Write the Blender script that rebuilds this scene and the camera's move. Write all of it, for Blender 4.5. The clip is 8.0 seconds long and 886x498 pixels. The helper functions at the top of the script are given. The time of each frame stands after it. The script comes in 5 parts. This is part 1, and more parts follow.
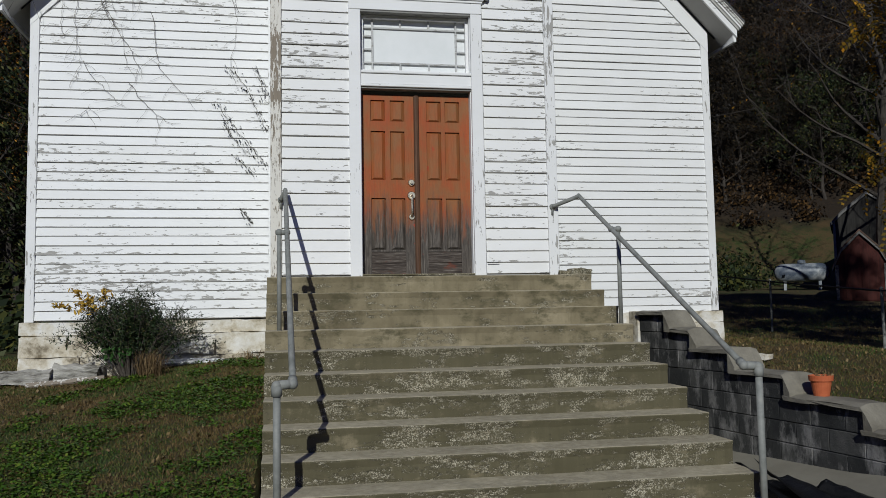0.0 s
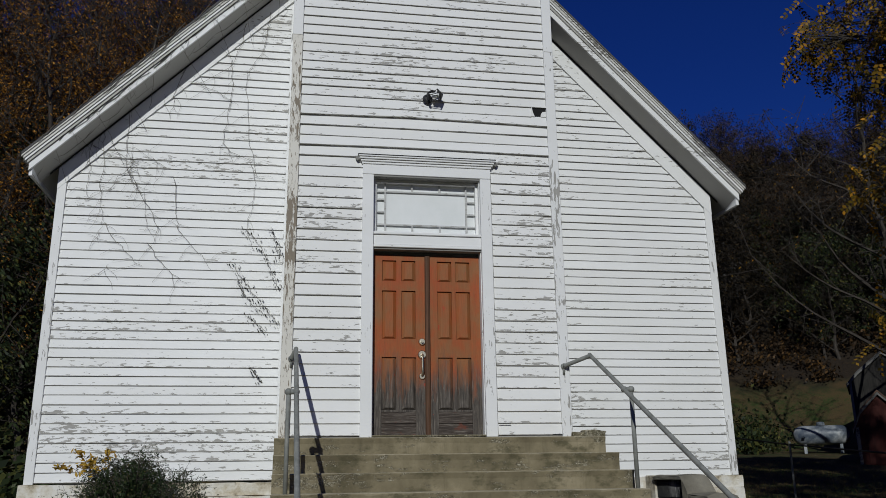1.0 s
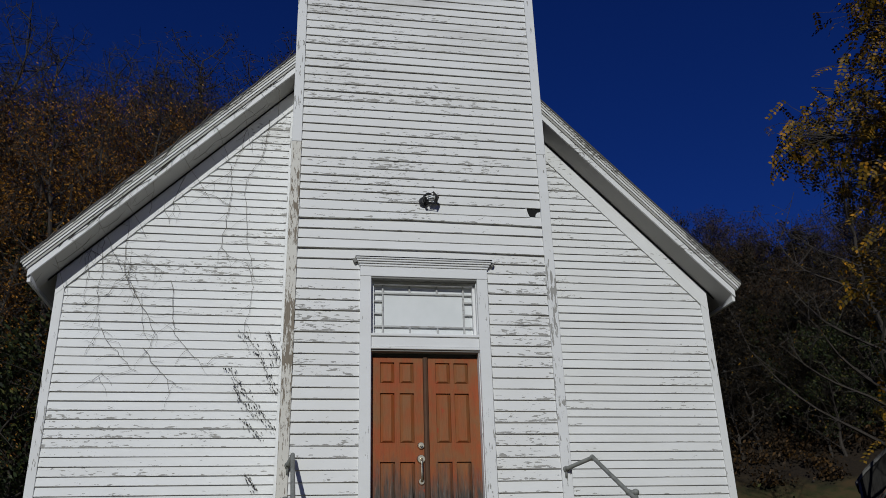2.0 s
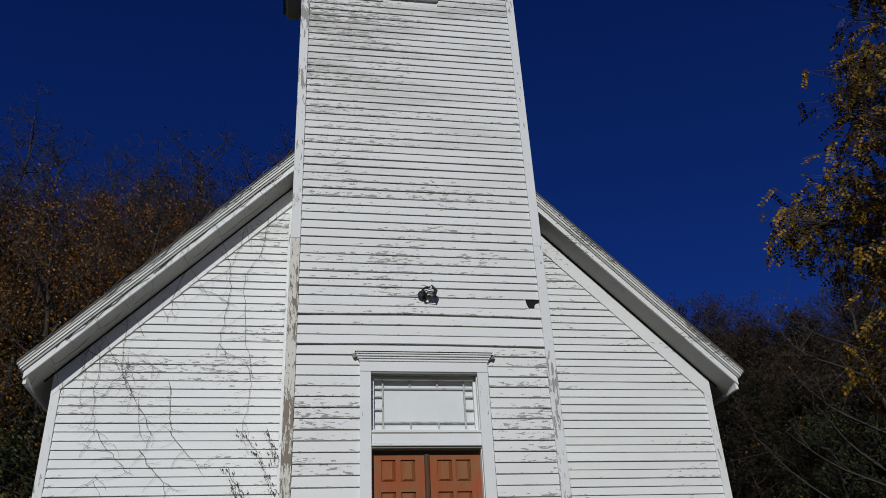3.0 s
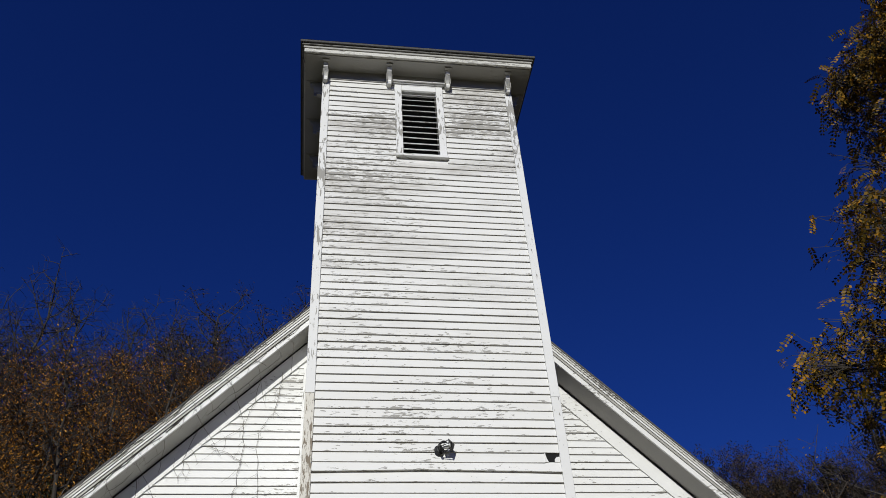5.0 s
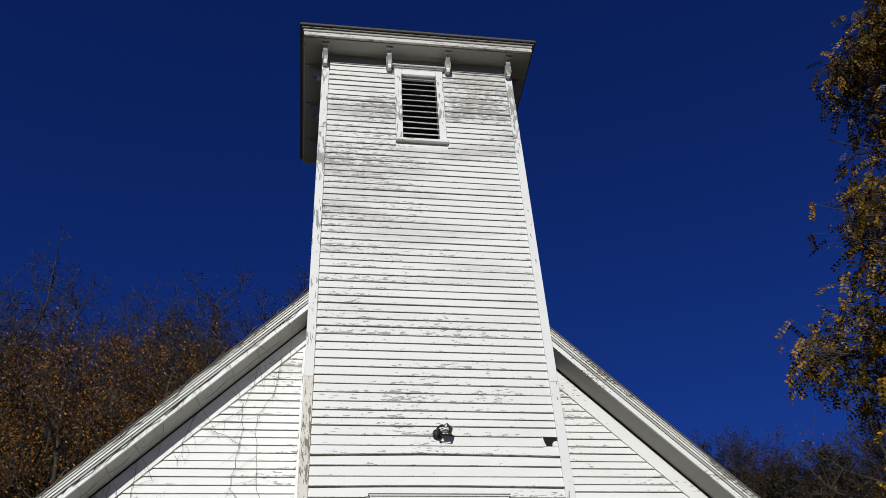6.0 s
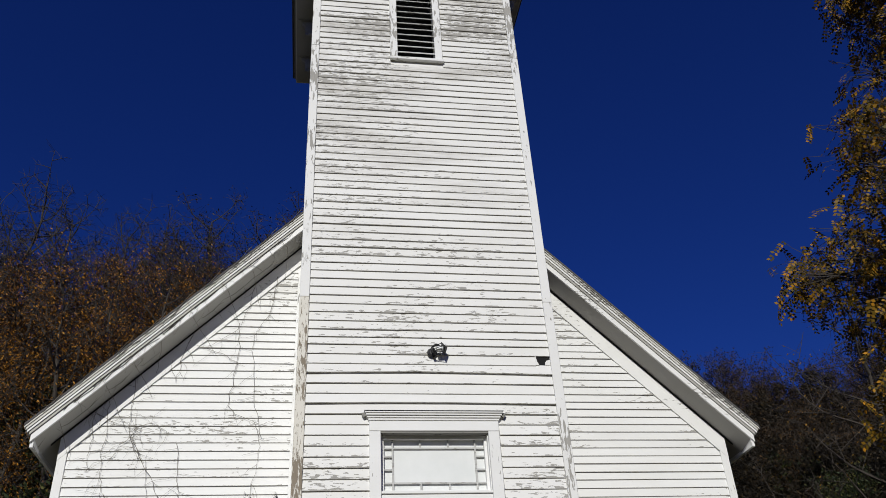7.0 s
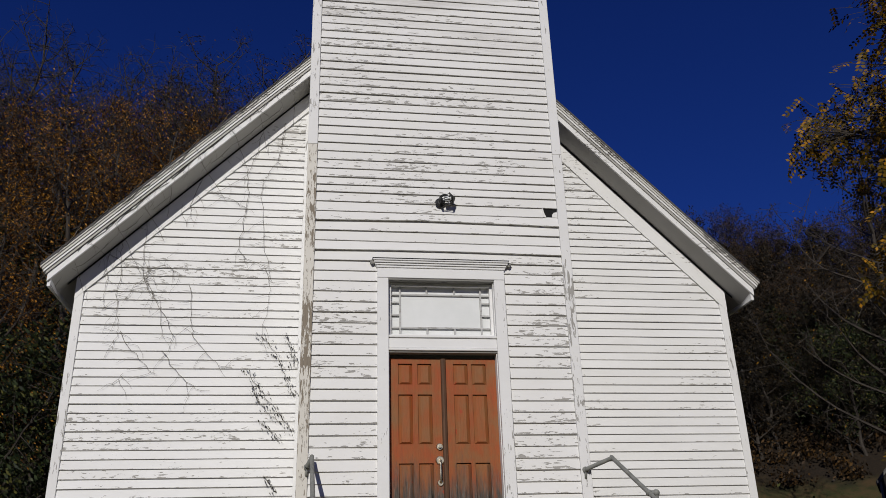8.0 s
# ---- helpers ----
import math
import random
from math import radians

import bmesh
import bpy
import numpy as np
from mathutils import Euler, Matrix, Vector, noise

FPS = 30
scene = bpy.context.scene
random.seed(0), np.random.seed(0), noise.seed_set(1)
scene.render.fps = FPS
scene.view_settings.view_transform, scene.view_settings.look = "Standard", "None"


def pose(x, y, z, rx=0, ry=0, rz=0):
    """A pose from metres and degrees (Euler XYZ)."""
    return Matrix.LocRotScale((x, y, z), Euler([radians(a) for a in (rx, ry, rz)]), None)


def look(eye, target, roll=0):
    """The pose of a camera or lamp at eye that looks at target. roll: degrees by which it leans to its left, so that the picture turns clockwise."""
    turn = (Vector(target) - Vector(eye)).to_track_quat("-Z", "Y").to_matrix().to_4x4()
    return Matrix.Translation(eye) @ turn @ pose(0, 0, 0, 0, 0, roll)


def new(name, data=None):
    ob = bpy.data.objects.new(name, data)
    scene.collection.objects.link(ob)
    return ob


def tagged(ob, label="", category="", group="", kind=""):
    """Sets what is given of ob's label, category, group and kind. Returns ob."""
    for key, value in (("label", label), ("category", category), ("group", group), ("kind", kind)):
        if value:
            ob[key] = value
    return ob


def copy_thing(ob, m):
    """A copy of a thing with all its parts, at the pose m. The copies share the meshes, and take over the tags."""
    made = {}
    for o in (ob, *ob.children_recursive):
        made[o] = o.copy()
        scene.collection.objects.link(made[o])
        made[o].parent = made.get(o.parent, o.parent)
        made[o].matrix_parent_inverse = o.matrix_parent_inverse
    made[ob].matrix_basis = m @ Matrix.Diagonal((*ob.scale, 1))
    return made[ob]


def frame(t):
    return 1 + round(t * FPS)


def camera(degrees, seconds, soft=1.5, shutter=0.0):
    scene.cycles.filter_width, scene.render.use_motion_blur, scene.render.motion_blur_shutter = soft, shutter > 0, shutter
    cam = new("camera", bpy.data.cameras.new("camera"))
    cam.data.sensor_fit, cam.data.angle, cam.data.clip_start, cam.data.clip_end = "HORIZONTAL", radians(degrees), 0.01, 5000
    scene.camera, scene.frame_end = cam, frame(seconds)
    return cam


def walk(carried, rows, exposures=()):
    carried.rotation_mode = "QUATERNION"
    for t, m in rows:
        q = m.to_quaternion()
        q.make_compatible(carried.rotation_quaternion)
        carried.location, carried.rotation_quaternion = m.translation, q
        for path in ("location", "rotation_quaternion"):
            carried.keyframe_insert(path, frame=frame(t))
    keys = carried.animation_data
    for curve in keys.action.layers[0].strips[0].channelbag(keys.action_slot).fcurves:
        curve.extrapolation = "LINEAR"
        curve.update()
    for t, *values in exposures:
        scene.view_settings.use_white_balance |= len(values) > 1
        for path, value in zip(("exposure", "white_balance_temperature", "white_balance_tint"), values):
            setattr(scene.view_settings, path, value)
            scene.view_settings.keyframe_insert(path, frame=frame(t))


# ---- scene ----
cam = camera(56.15, 8.0, soft=0.6)
PATH = [  # seconds, eye x y z, yaw, pitch, lean to the right
    (0.0, -1.316, -8.856, -0.422, -10.12, 4.47, 1.02),
    (0.5, -1.310, -8.847, -0.422, -9.61, 10.27, 0.89),
    (1.0, -1.334, -8.884, -0.424, -9.64, 15.40, 0.82),
    (1.5, -1.339, -8.891, -0.424, -10.06, 18.86, 1.16),
    (1.7, -1.343, -8.897, -0.420, -10.04, 20.40, 1.33),
    (2.8, -1.364, -8.925, -0.394, -10.49, 26.70, 2.98),
    (3.0, -1.367, -8.930, -0.389, -10.55, 28.44, 3.10),
    (3.5, -1.365, -8.928, -0.397, -10.00, 32.16, 3.31),
    (4.0, -1.363, -8.929, -0.399, -10.22, 35.46, 3.79),
    (4.5, -1.362, -8.934, -0.401, -10.14, 38.12, 3.86),
    (4.7, -1.361, -8.932, -0.402, -10.11, 38.99, 4.04),
    (5.8, -1.357, -8.923, -0.410, -10.04, 38.42, 3.82),
    (6.0, -1.356, -8.922, -0.411, -10.05, 37.97, 3.72),
    (6.5, -1.355, -8.915, -0.416, -10.16, 36.65, 3.79),
    (7.0, -1.362, -8.910, -0.419, -10.11, 32.61, 3.55),
    (7.5, -1.369, -8.900, -0.421, -9.46, 27.45, 3.07),
    (8.0, -1.377, -8.897, -0.411, -9.01, 22.33, 1.86),
]


def aim(x, y, z, yaw, pitch, lean):
    a, p = radians(yaw), radians(pitch)
    way = Vector((-math.sin(a) * math.cos(p), math.cos(a) * math.cos(p), math.sin(p)))
    return look((x, y, z), Vector((x, y, z)) + way, -lean)


walk(cam, [(r[0], aim(*r[1:])) for r in PATH],
     exposures=((0.0, 0.2, 6500, 10), (1.0, -0.08, 6500, 10), (1.5, -0.19, 6500, 10), (3.0, -0.08, 6550, 11), (3.5, 0.05, 6600, 11), (4.5, 0.38, 6800, 11),
                (6.0, 0.5, 6850, 11), (6.5, 0.54, 6900, 11), (7.0, 0.40, 6900, 12), (7.5, 0.26, 7000, 14), (8.0, 0.12, 7000, 15)))

# ---- light: low autumn sun behind the viewer's left shoulder, deep blue sky ----
SUN_FROM = Vector((-0.28, -1.0, 0.57)).normalized()
world = bpy.data.worlds.new("sky")
scene.world = world
world.use_nodes = True
wn = world.node_tree.nodes
sky = wn.new("ShaderNodeTexSky")
sky.sky_type = "NISHITA"
sky.sun_disc = False
sky.sun_elevation = math.asin(SUN_FROM.z)
sky.sun_rotation = math.atan2(SUN_FROM.x, SUN_FROM.y)
sky.altitude = 1500
sky.air_density = 0.8
sky.dust_density = 0.5
sky.ozone_density = 10.0
deep = wn.new("ShaderNodeHueSaturation")
deep.inputs["Hue"].default_value = 0.522
deep.inputs["Saturation"].default_value = 1.12
wn["Background"].inputs["Strength"].default_value = 0.0485
world.node_tree.links.new(sky.outputs[0], deep.inputs["Color"])
world.node_tree.links.new(deep.outputs[0], wn["Background"].inputs["Color"])
lamp = bpy.data.lights.new("sun", "SUN")
lamp.energy, lamp.angle, lamp.color = 2.6, radians(0.53), (0.945, 0.98, 0.96)
sun = new("sun", lamp)
sun.matrix_world = look(SUN_FROM * 60, (0, 0, 0))


# ---- node material helpers ----
class Mat:
    """A node material built step by step."""

    def __init__(self, name):
        self.m = bpy.data.materials.new(name)
        self.m.use_nodes = True
        self.t = self.m.node_tree
        self.b = self.t.nodes["Principled BSDF"]

    def n(self, kind, **kw):
        node = self.t.nodes.new("ShaderNode" + kind)
        for k, val in kw.items():
            node.inputs[k.replace("_", " ")].default_value = val
        return node

    def link(self, a, b):
        self.t.links.new(a, b)

    def pos(self, sx=1, sy=1, sz=1, world=True):
        src = self.n("NewGeometry").outputs["Position"] if world else self.n("TexCoord").outputs["Object"]
        mp = self.n("Mapping")
        mp.inputs["Scale"].default_value = (sx, sy, sz)
        self.link(src, mp.inputs["Vector"])
        return mp.outputs[0]

    def noise(self, vec, scale, detail=4.0, rough=0.6, dist=0.0):
        nd = self.n("TexNoise", Scale=scale, Detail=detail, Roughness=rough, Distortion=dist)
        self.link(vec, nd.inputs["Vector"])
        return nd.outputs["Fac"]

    def ramp(self, fac, stops, kind="LINEAR"):
        r = self.n("ValToRGB")
        r.color_ramp.interpolation = kind
        e = r.color_ramp.elements
        while len(e) < len(stops):
            e.new(0.5)
        for el, (p, c) in zip(e, stops):
            el.position = p
            el.color = (*c, 1) if isinstance(c, tuple) else (c, c, c, 1)
        self.link(fac, r.inputs[0])
        return r.outputs[0]

    def mix(self, fac, a, b, blend="MIX"):
        mx = self.t.nodes.new("ShaderNodeMix")
        mx.data_type, mx.blend_type = "RGBA", blend
        for sock, val in ((mx.inputs[0], fac), (mx.inputs[6], a), (mx.inputs[7], b)):
            if isinstance(val, (int, float)):
                sock.default_value = val
            elif isinstance(val, tuple):
                sock.default_value = (*val, 1)
            else:
                self.link(val, sock)
        return mx.outputs[2]

    def math(self, op, a, b=0.0, clamp=False):
        md = self.t.nodes.new("ShaderNodeMath")
        md.operation, md.use_clamp = op, clamp
        for sock, val in ((md.inputs[0], a), (md.inputs[1], b)):
            if isinstance(val, (int, float)):
                sock.default_value = val
            else:
                self.link(val, sock)
        return md.outputs[0]

    def rand(self):
        return self.n("ObjectInfo").outputs["Random"]

    def island(self):
        return self.n("NewGeometry").outputs["Random Per Island"]

    def axis(self, k, world=True):
        sp = self.n("SeparateXYZ")
        self.link(self.n("NewGeometry").outputs["Position"] if world else self.n("TexCoord").outputs["Object"], sp.inputs[0])
        return sp.outputs[k]

    def done(self, color, rough=0.8, bump=None, depth=0.01, strength=0.5, metal=0.0, spec=0.3):
        for sock, val in ((self.b.inputs["Base Color"], color), (self.b.inputs["Roughness"], rough)):
            if isinstance(val, tuple):
                sock.default_value = (*val, 1)
            elif isinstance(val, (int, float)):
                sock.default_value = val
            else:
                self.link(val, sock)
        self.b.inputs["Metallic"].default_value = metal
        self.b.inputs["Specular IOR Level"].default_value = spec
        if bump is not None:
            bp = self.n("Bump", Strength=strength, Distance=depth)
            self.link(bump, bp.inputs["Height"])
            self.link(bp.outputs[0], self.b.inputs["Normal"])
        return self.m


def painted_wood(name, paint, amount, exposure=0.0, bare=(0.42, 0.41, 0.385), along="x"):
    """Old paint that flakes off grey boards. amount: higher leaves more paint; exposure: the visible height of a lapped board."""
    k = Mat(name)
    sc = {"x": (1.7, 3.0, 7.0), "z": (5.0, 5.0, 0.9)}[along]
    big = k.noise(k.pos(0.45, 0.45, 0.9), 1.0, 2.0, 0.5)
    chip = k.noise(k.pos(*sc), 5.5, 4.0, 0.62, 0.3)
    fleck = k.noise(k.pos(sc[0] * 3, sc[1] * 3, sc[2] * 2), 7.0, 3.0, 0.6)
    score = k.math("ADD", chip, k.math("MULTIPLY", k.math("SUBTRACT", big, 0.5), 0.75))
    score = k.math("ADD", score, k.math("MULTIPLY", k.math("SUBTRACT", k.rand(), 0.5), 0.10))
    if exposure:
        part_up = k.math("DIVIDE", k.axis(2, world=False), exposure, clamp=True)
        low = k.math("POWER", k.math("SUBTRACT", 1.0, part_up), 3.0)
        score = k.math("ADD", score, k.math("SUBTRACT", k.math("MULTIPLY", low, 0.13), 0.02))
    score = k.math("ADD", score, k.math("MULTIPLY", k.math("MULTIPLY", k.math("SUBTRACT", k.axis(2), 3.5), 0.16, clamp=True), 0.065))
    score = k.math("ADD", score, k.math("MULTIPLY", k.math("SUBTRACT", k.noise(k.pos(0.22, 0.22, 1.9), 1.0, 3.0, 0.6), 0.5), 0.36))
    foot = k.math("MULTIPLY", k.math("SUBTRACT", 1.3, k.axis(2)), 0.7, clamp=True)
    score = k.math("ADD", score, k.math("MULTIPLY", foot, 0.06))
    mask = k.ramp(score, [(amount, 0.0), (amount + 0.008, 1.0)])
    # dark rim colours in the shadow along lifted flake edges
    curl_shade = k.ramp(score, [(amount - 0.007, 0.0), (amount, 1.0), (amount + 0.012, 0.0)])
    spots = k.ramp(k.math("ADD", fleck, k.math("MULTIPLY", k.math("SUBTRACT", big, 0.5), 0.25)), [(amount + 0.045, 0.0), (amount + 0.053, 1.0)])
    mask = k.math("MAXIMUM", mask, spots)
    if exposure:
        # worn lip in bare-wood tone, which also deepens the shadow line under each lap
        lap_shade = k.ramp(k.math("ADD", part_up, k.math("MULTIPLY", k.math("SUBTRACT", fleck, 0.5), 0.10)), [(0.03, 1.0), (0.042, 0.0)])
        mask = k.math("MAXIMUM", mask, lap_shade)
    dirt = k.noise(k.pos(0.8, 0.8, 2.0), 1.6, 5.0, 0.65)
    grain = k.noise(k.pos(2.0, 3.0, 60.0) if along == "x" else k.pos(60.0, 60.0, 2.0), 3.0, 4.0, 0.6)
    white = k.mix(k.ramp(dirt, [(0.35, 0.0), (0.75, 0.35)]), paint, (paint[0] * 0.80, paint[1] * 0.79, paint[2] * 0.75))
    white = k.mix(k.math("MULTIPLY", k.rand(), 0.12), white, (0.62, 0.60, 0.55))
    wood = k.mix(grain, (bare[0] * 0.5, bare[1] * 0.5, bare[2] * 0.5), (bare[0] * 1.2, bare[1] * 1.18, bare[2] * 1.15))
    if exposure:
        bands = k.noise(k.pos(0.30, 0.30, 1.5), 1.3, 4.0, 0.6)
        streak = k.noise(k.pos(1.2, 1.0, 22.0), 3.0, 5.0, 0.7)
        high = k.math("MULTIPLY", k.math("SUBTRACT", k.axis(2), 5.0), 0.4, clamp=True)
        stain = k.math("MULTIPLY", k.math("MULTIPLY", k.ramp(bands, [(0.47, 0.0), (0.60, 1.0)]), k.ramp(streak, [(0.40, 0.15), (0.60, 1.0)])), high)
        white = k.mix(k.math("MULTIPLY", stain, 0.8), white, (0.36, 0.335, 0.295))
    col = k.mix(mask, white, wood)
    col = k.mix(k.math("MULTIPLY", curl_shade, 0.6), col, (0.10, 0.095, 0.085))
    height = k.math("ADD", k.math("MULTIPLY", mask, -1.0), k.math("MULTIPLY", grain, 0.25))
    return k.done(col, k.ramp(mask, [(0.0, 0.55), (1.0, 0.9)]), height, 0.0025, 0.6)


M = {}
TOWER_LINES = [0.009 + 0.124 * i for i in range(33)] + [4.072] + [4.174 + 0.117 * i for i in range(55)]
# lowest line and mean height of the gable boards on either side of the tower
GABLE_LINES = {-1: (-0.4205, 0.1161), 1: (-0.4755, 0.1154)}
WHITE = (0.80, 0.80, 0.79)
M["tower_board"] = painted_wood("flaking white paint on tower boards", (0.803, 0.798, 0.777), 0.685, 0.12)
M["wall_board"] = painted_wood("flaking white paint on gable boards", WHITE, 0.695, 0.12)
# underside paints: dirt and weak bounce light are both put into the tone
M["dingy"] = painted_wood("dim soffit paint of dirt and shade", (0.40, 0.39, 0.36), 0.70)
M["soffit"] = painted_wood("grey-white soffit paint with shade in it", (0.38, 0.37, 0.345), 0.86)
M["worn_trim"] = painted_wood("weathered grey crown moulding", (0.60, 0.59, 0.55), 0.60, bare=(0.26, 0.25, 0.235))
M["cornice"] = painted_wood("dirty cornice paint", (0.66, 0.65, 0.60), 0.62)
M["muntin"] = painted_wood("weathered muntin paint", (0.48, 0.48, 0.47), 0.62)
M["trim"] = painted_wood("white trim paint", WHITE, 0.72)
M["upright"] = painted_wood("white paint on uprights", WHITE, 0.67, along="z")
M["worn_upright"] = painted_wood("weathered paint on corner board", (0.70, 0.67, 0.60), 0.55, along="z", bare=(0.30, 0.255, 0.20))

k = Mat("dark interior")
# tone serves grimy ends and also colours in the shade of recesses
M["soot"] = painted_wood("grimy paint with shade in its tone", (0.20, 0.195, 0.18), 0.62, bare=(0.10, 0.095, 0.09))
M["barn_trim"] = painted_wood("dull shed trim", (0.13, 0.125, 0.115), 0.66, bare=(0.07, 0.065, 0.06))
M["dark"] = k.done((0.012, 0.012, 0.012), 0.9)
k = Mat("grey asphalt shingle")
f = k.noise(k.pos(), 60, 4)
M["shingle"] = k.done(k.ramp(f, [(0.3, (0.05, 0.05, 0.05)), (0.7, (0.13, 0.125, 0.12))]), 0.9, f, 0.01)



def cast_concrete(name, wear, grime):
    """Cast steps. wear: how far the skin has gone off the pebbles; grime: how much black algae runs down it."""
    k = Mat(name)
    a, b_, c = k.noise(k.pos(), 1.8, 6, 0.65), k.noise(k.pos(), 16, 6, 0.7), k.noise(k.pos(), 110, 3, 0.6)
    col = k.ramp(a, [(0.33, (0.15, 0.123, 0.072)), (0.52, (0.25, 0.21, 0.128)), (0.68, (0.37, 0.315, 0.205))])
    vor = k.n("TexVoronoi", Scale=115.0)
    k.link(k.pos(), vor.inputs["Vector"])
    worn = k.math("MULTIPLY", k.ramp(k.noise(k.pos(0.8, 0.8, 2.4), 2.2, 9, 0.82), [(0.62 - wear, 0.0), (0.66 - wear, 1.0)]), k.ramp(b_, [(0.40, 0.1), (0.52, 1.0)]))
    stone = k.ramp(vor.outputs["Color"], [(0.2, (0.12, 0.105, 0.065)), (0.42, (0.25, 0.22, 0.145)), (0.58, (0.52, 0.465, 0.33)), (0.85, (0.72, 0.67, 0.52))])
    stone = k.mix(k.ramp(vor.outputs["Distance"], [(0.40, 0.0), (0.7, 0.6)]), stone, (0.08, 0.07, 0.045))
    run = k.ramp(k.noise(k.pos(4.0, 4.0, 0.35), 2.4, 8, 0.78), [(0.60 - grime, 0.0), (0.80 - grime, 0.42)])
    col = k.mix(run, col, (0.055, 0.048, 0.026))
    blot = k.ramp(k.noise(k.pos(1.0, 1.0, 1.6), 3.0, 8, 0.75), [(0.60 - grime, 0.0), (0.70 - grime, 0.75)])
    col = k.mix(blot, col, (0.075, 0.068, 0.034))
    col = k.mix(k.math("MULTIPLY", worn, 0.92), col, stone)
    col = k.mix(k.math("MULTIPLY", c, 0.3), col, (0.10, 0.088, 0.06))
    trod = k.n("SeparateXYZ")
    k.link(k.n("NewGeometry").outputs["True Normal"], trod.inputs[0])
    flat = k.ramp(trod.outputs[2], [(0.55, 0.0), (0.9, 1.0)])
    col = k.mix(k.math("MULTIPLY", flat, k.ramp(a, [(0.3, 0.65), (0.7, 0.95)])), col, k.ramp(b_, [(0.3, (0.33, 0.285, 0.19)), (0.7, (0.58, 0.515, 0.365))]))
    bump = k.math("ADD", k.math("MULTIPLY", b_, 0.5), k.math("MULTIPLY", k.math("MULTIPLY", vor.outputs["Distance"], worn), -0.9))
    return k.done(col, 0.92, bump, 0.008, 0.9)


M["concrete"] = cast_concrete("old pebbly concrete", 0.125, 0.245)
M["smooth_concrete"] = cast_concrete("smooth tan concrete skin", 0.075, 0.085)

k = Mat("dark weathered block")
a, b_, c = k.noise(k.pos(), 2.3, 6, 0.7), k.noise(k.pos(), 60, 5, 0.65), k.noise(k.pos(1, 1, 0.5), 4.5, 6, 0.7)
col = k.ramp(k.math("ADD", k.math("MULTIPLY", a, 0.8), k.math("MULTIPLY", k.rand(), 0.2)), [(0.32, (0.018, 0.019, 0.019)), (0.52, (0.045, 0.045, 0.043)), (0.70, (0.10, 0.098, 0.09))])
col = k.mix(k.ramp(c, [(0.50, 0.0), (0.64, 0.85)]), col, (0.26, 0.25, 0.235))
M["block"] = k.done(col, 0.95, b_, 0.012, 0.8)

k = Mat("whitewashed stone")
a, b_ = k.noise(k.pos(), 3.0, 6, 0.7), k.noise(k.pos(), 22, 5, 0.6)
col = k.ramp(k.math("ADD", a, k.math("MULTIPLY", k.rand(), 0.06)), [(0.37, (0.20, 0.165, 0.11)), (0.47, (0.52, 0.46, 0.35)), (0.56, (0.66, 0.62, 0.53)), (0.66, (0.74, 0.72, 0.67))])
M["limed_stone"] = k.done(col, 0.9, b_, 0.02, 0.6)
k = Mat("grey ledge stone")
a = k.noise(k.pos(1, 1, 4), 4.0, 6, 0.7)
M["stone"] = k.done(k.ramp(a, [(0.36, (0.12, 0.11, 0.09)), (0.46, (0.34, 0.32, 0.28)), (0.7, (0.58, 0.56, 0.50))]), 0.9, a, 0.05, 1.0)

k = Mat("galvanised pipe")
a = k.noise(k.pos(), 9, 5, 0.65)
M["pipe"] = k.done(k.ramp(a, [(0.3, (0.15, 0.155, 0.14)), (0.55, (0.23, 0.235, 0.215)), (0.75, (0.30, 0.295, 0.26))]), 0.6, a, 0.002, 0.3, 0.0)



def door_paint(name, tones):
    """Faded door stain over grey old wood that shows below."""
    k = Mat(name)
    grain = k.noise(k.pos(26, 26, 1.6), 3.0, 7, 0.7, 0.9)
    patch = k.noise(k.pos(2.2, 2.2, 1.3), 2.2, 6, 0.65)
    paint = k.ramp(patch, list(zip((0.33, 0.46, 0.56, 0.68), tones)))
    paint = k.mix(k.math("MULTIPLY", k.ramp(grain, [(0.4, 0.0), (0.7, 1.0)]), 0.4), paint, (0.15, 0.058, 0.022))
    oldwood = k.ramp(grain, [(0.32, (0.022, 0.018, 0.015)), (0.5, (0.075, 0.062, 0.05)), (0.62, (0.14, 0.12, 0.10)), (0.75, (0.27, 0.235, 0.20))])
    level = k.math("ADD", k.axis(2), k.math("MULTIPLY", k.math("SUBTRACT", k.noise(k.pos(6, 6, 0.9), 2.0, 6, 0.75), 0.5), 1.3))
    col = k.mix(k.ramp(level, [(0.45, 1.0), (0.86, 0.0)]), paint, oldwood)
    red = k.ramp(k.noise(k.pos(4, 4, 2), 3.0, 4, 0.6), [(0.67, 0.0), (0.71, 0.7)])
    col = k.mix(red, col, (0.38, 0.05, 0.018))
    return k.done(col, 0.62, grain, 0.005, 0.6)


M["door"] = door_paint("worn red door paint", ((0.37, 0.072, 0.018), (0.33, 0.088, 0.024), (0.29, 0.105, 0.034), (0.25, 0.115, 0.045)))
M["door_panel"] = door_paint("faded tan door panel", ((0.35, 0.088, 0.022), (0.32, 0.102, 0.031), (0.29, 0.115, 0.040), (0.26, 0.118, 0.047)))
k = Mat("grey-brown kick boards")
g2 = k.noise(k.pos(1.8, 20, 30), 3.0, 7, 0.7, 0.6)
col = k.ramp(g2, [(0.32, (0.018, 0.014, 0.012)), (0.5, (0.065, 0.050, 0.040)), (0.7, (0.19, 0.165, 0.14))])
col = k.mix(k.ramp(k.noise(k.pos(3, 3, 4), 2.0, 4), [(0.58, 0.0), (0.66, 0.6)]), col, (0.16, 0.04, 0.02))
M["kick"] = k.done(col, 0.8, g2, 0.006, 0.7)
k = Mat("dark brown astragal")
g2 = k.noise(k.pos(26, 26, 1.2), 3.0, 6, 0.7)
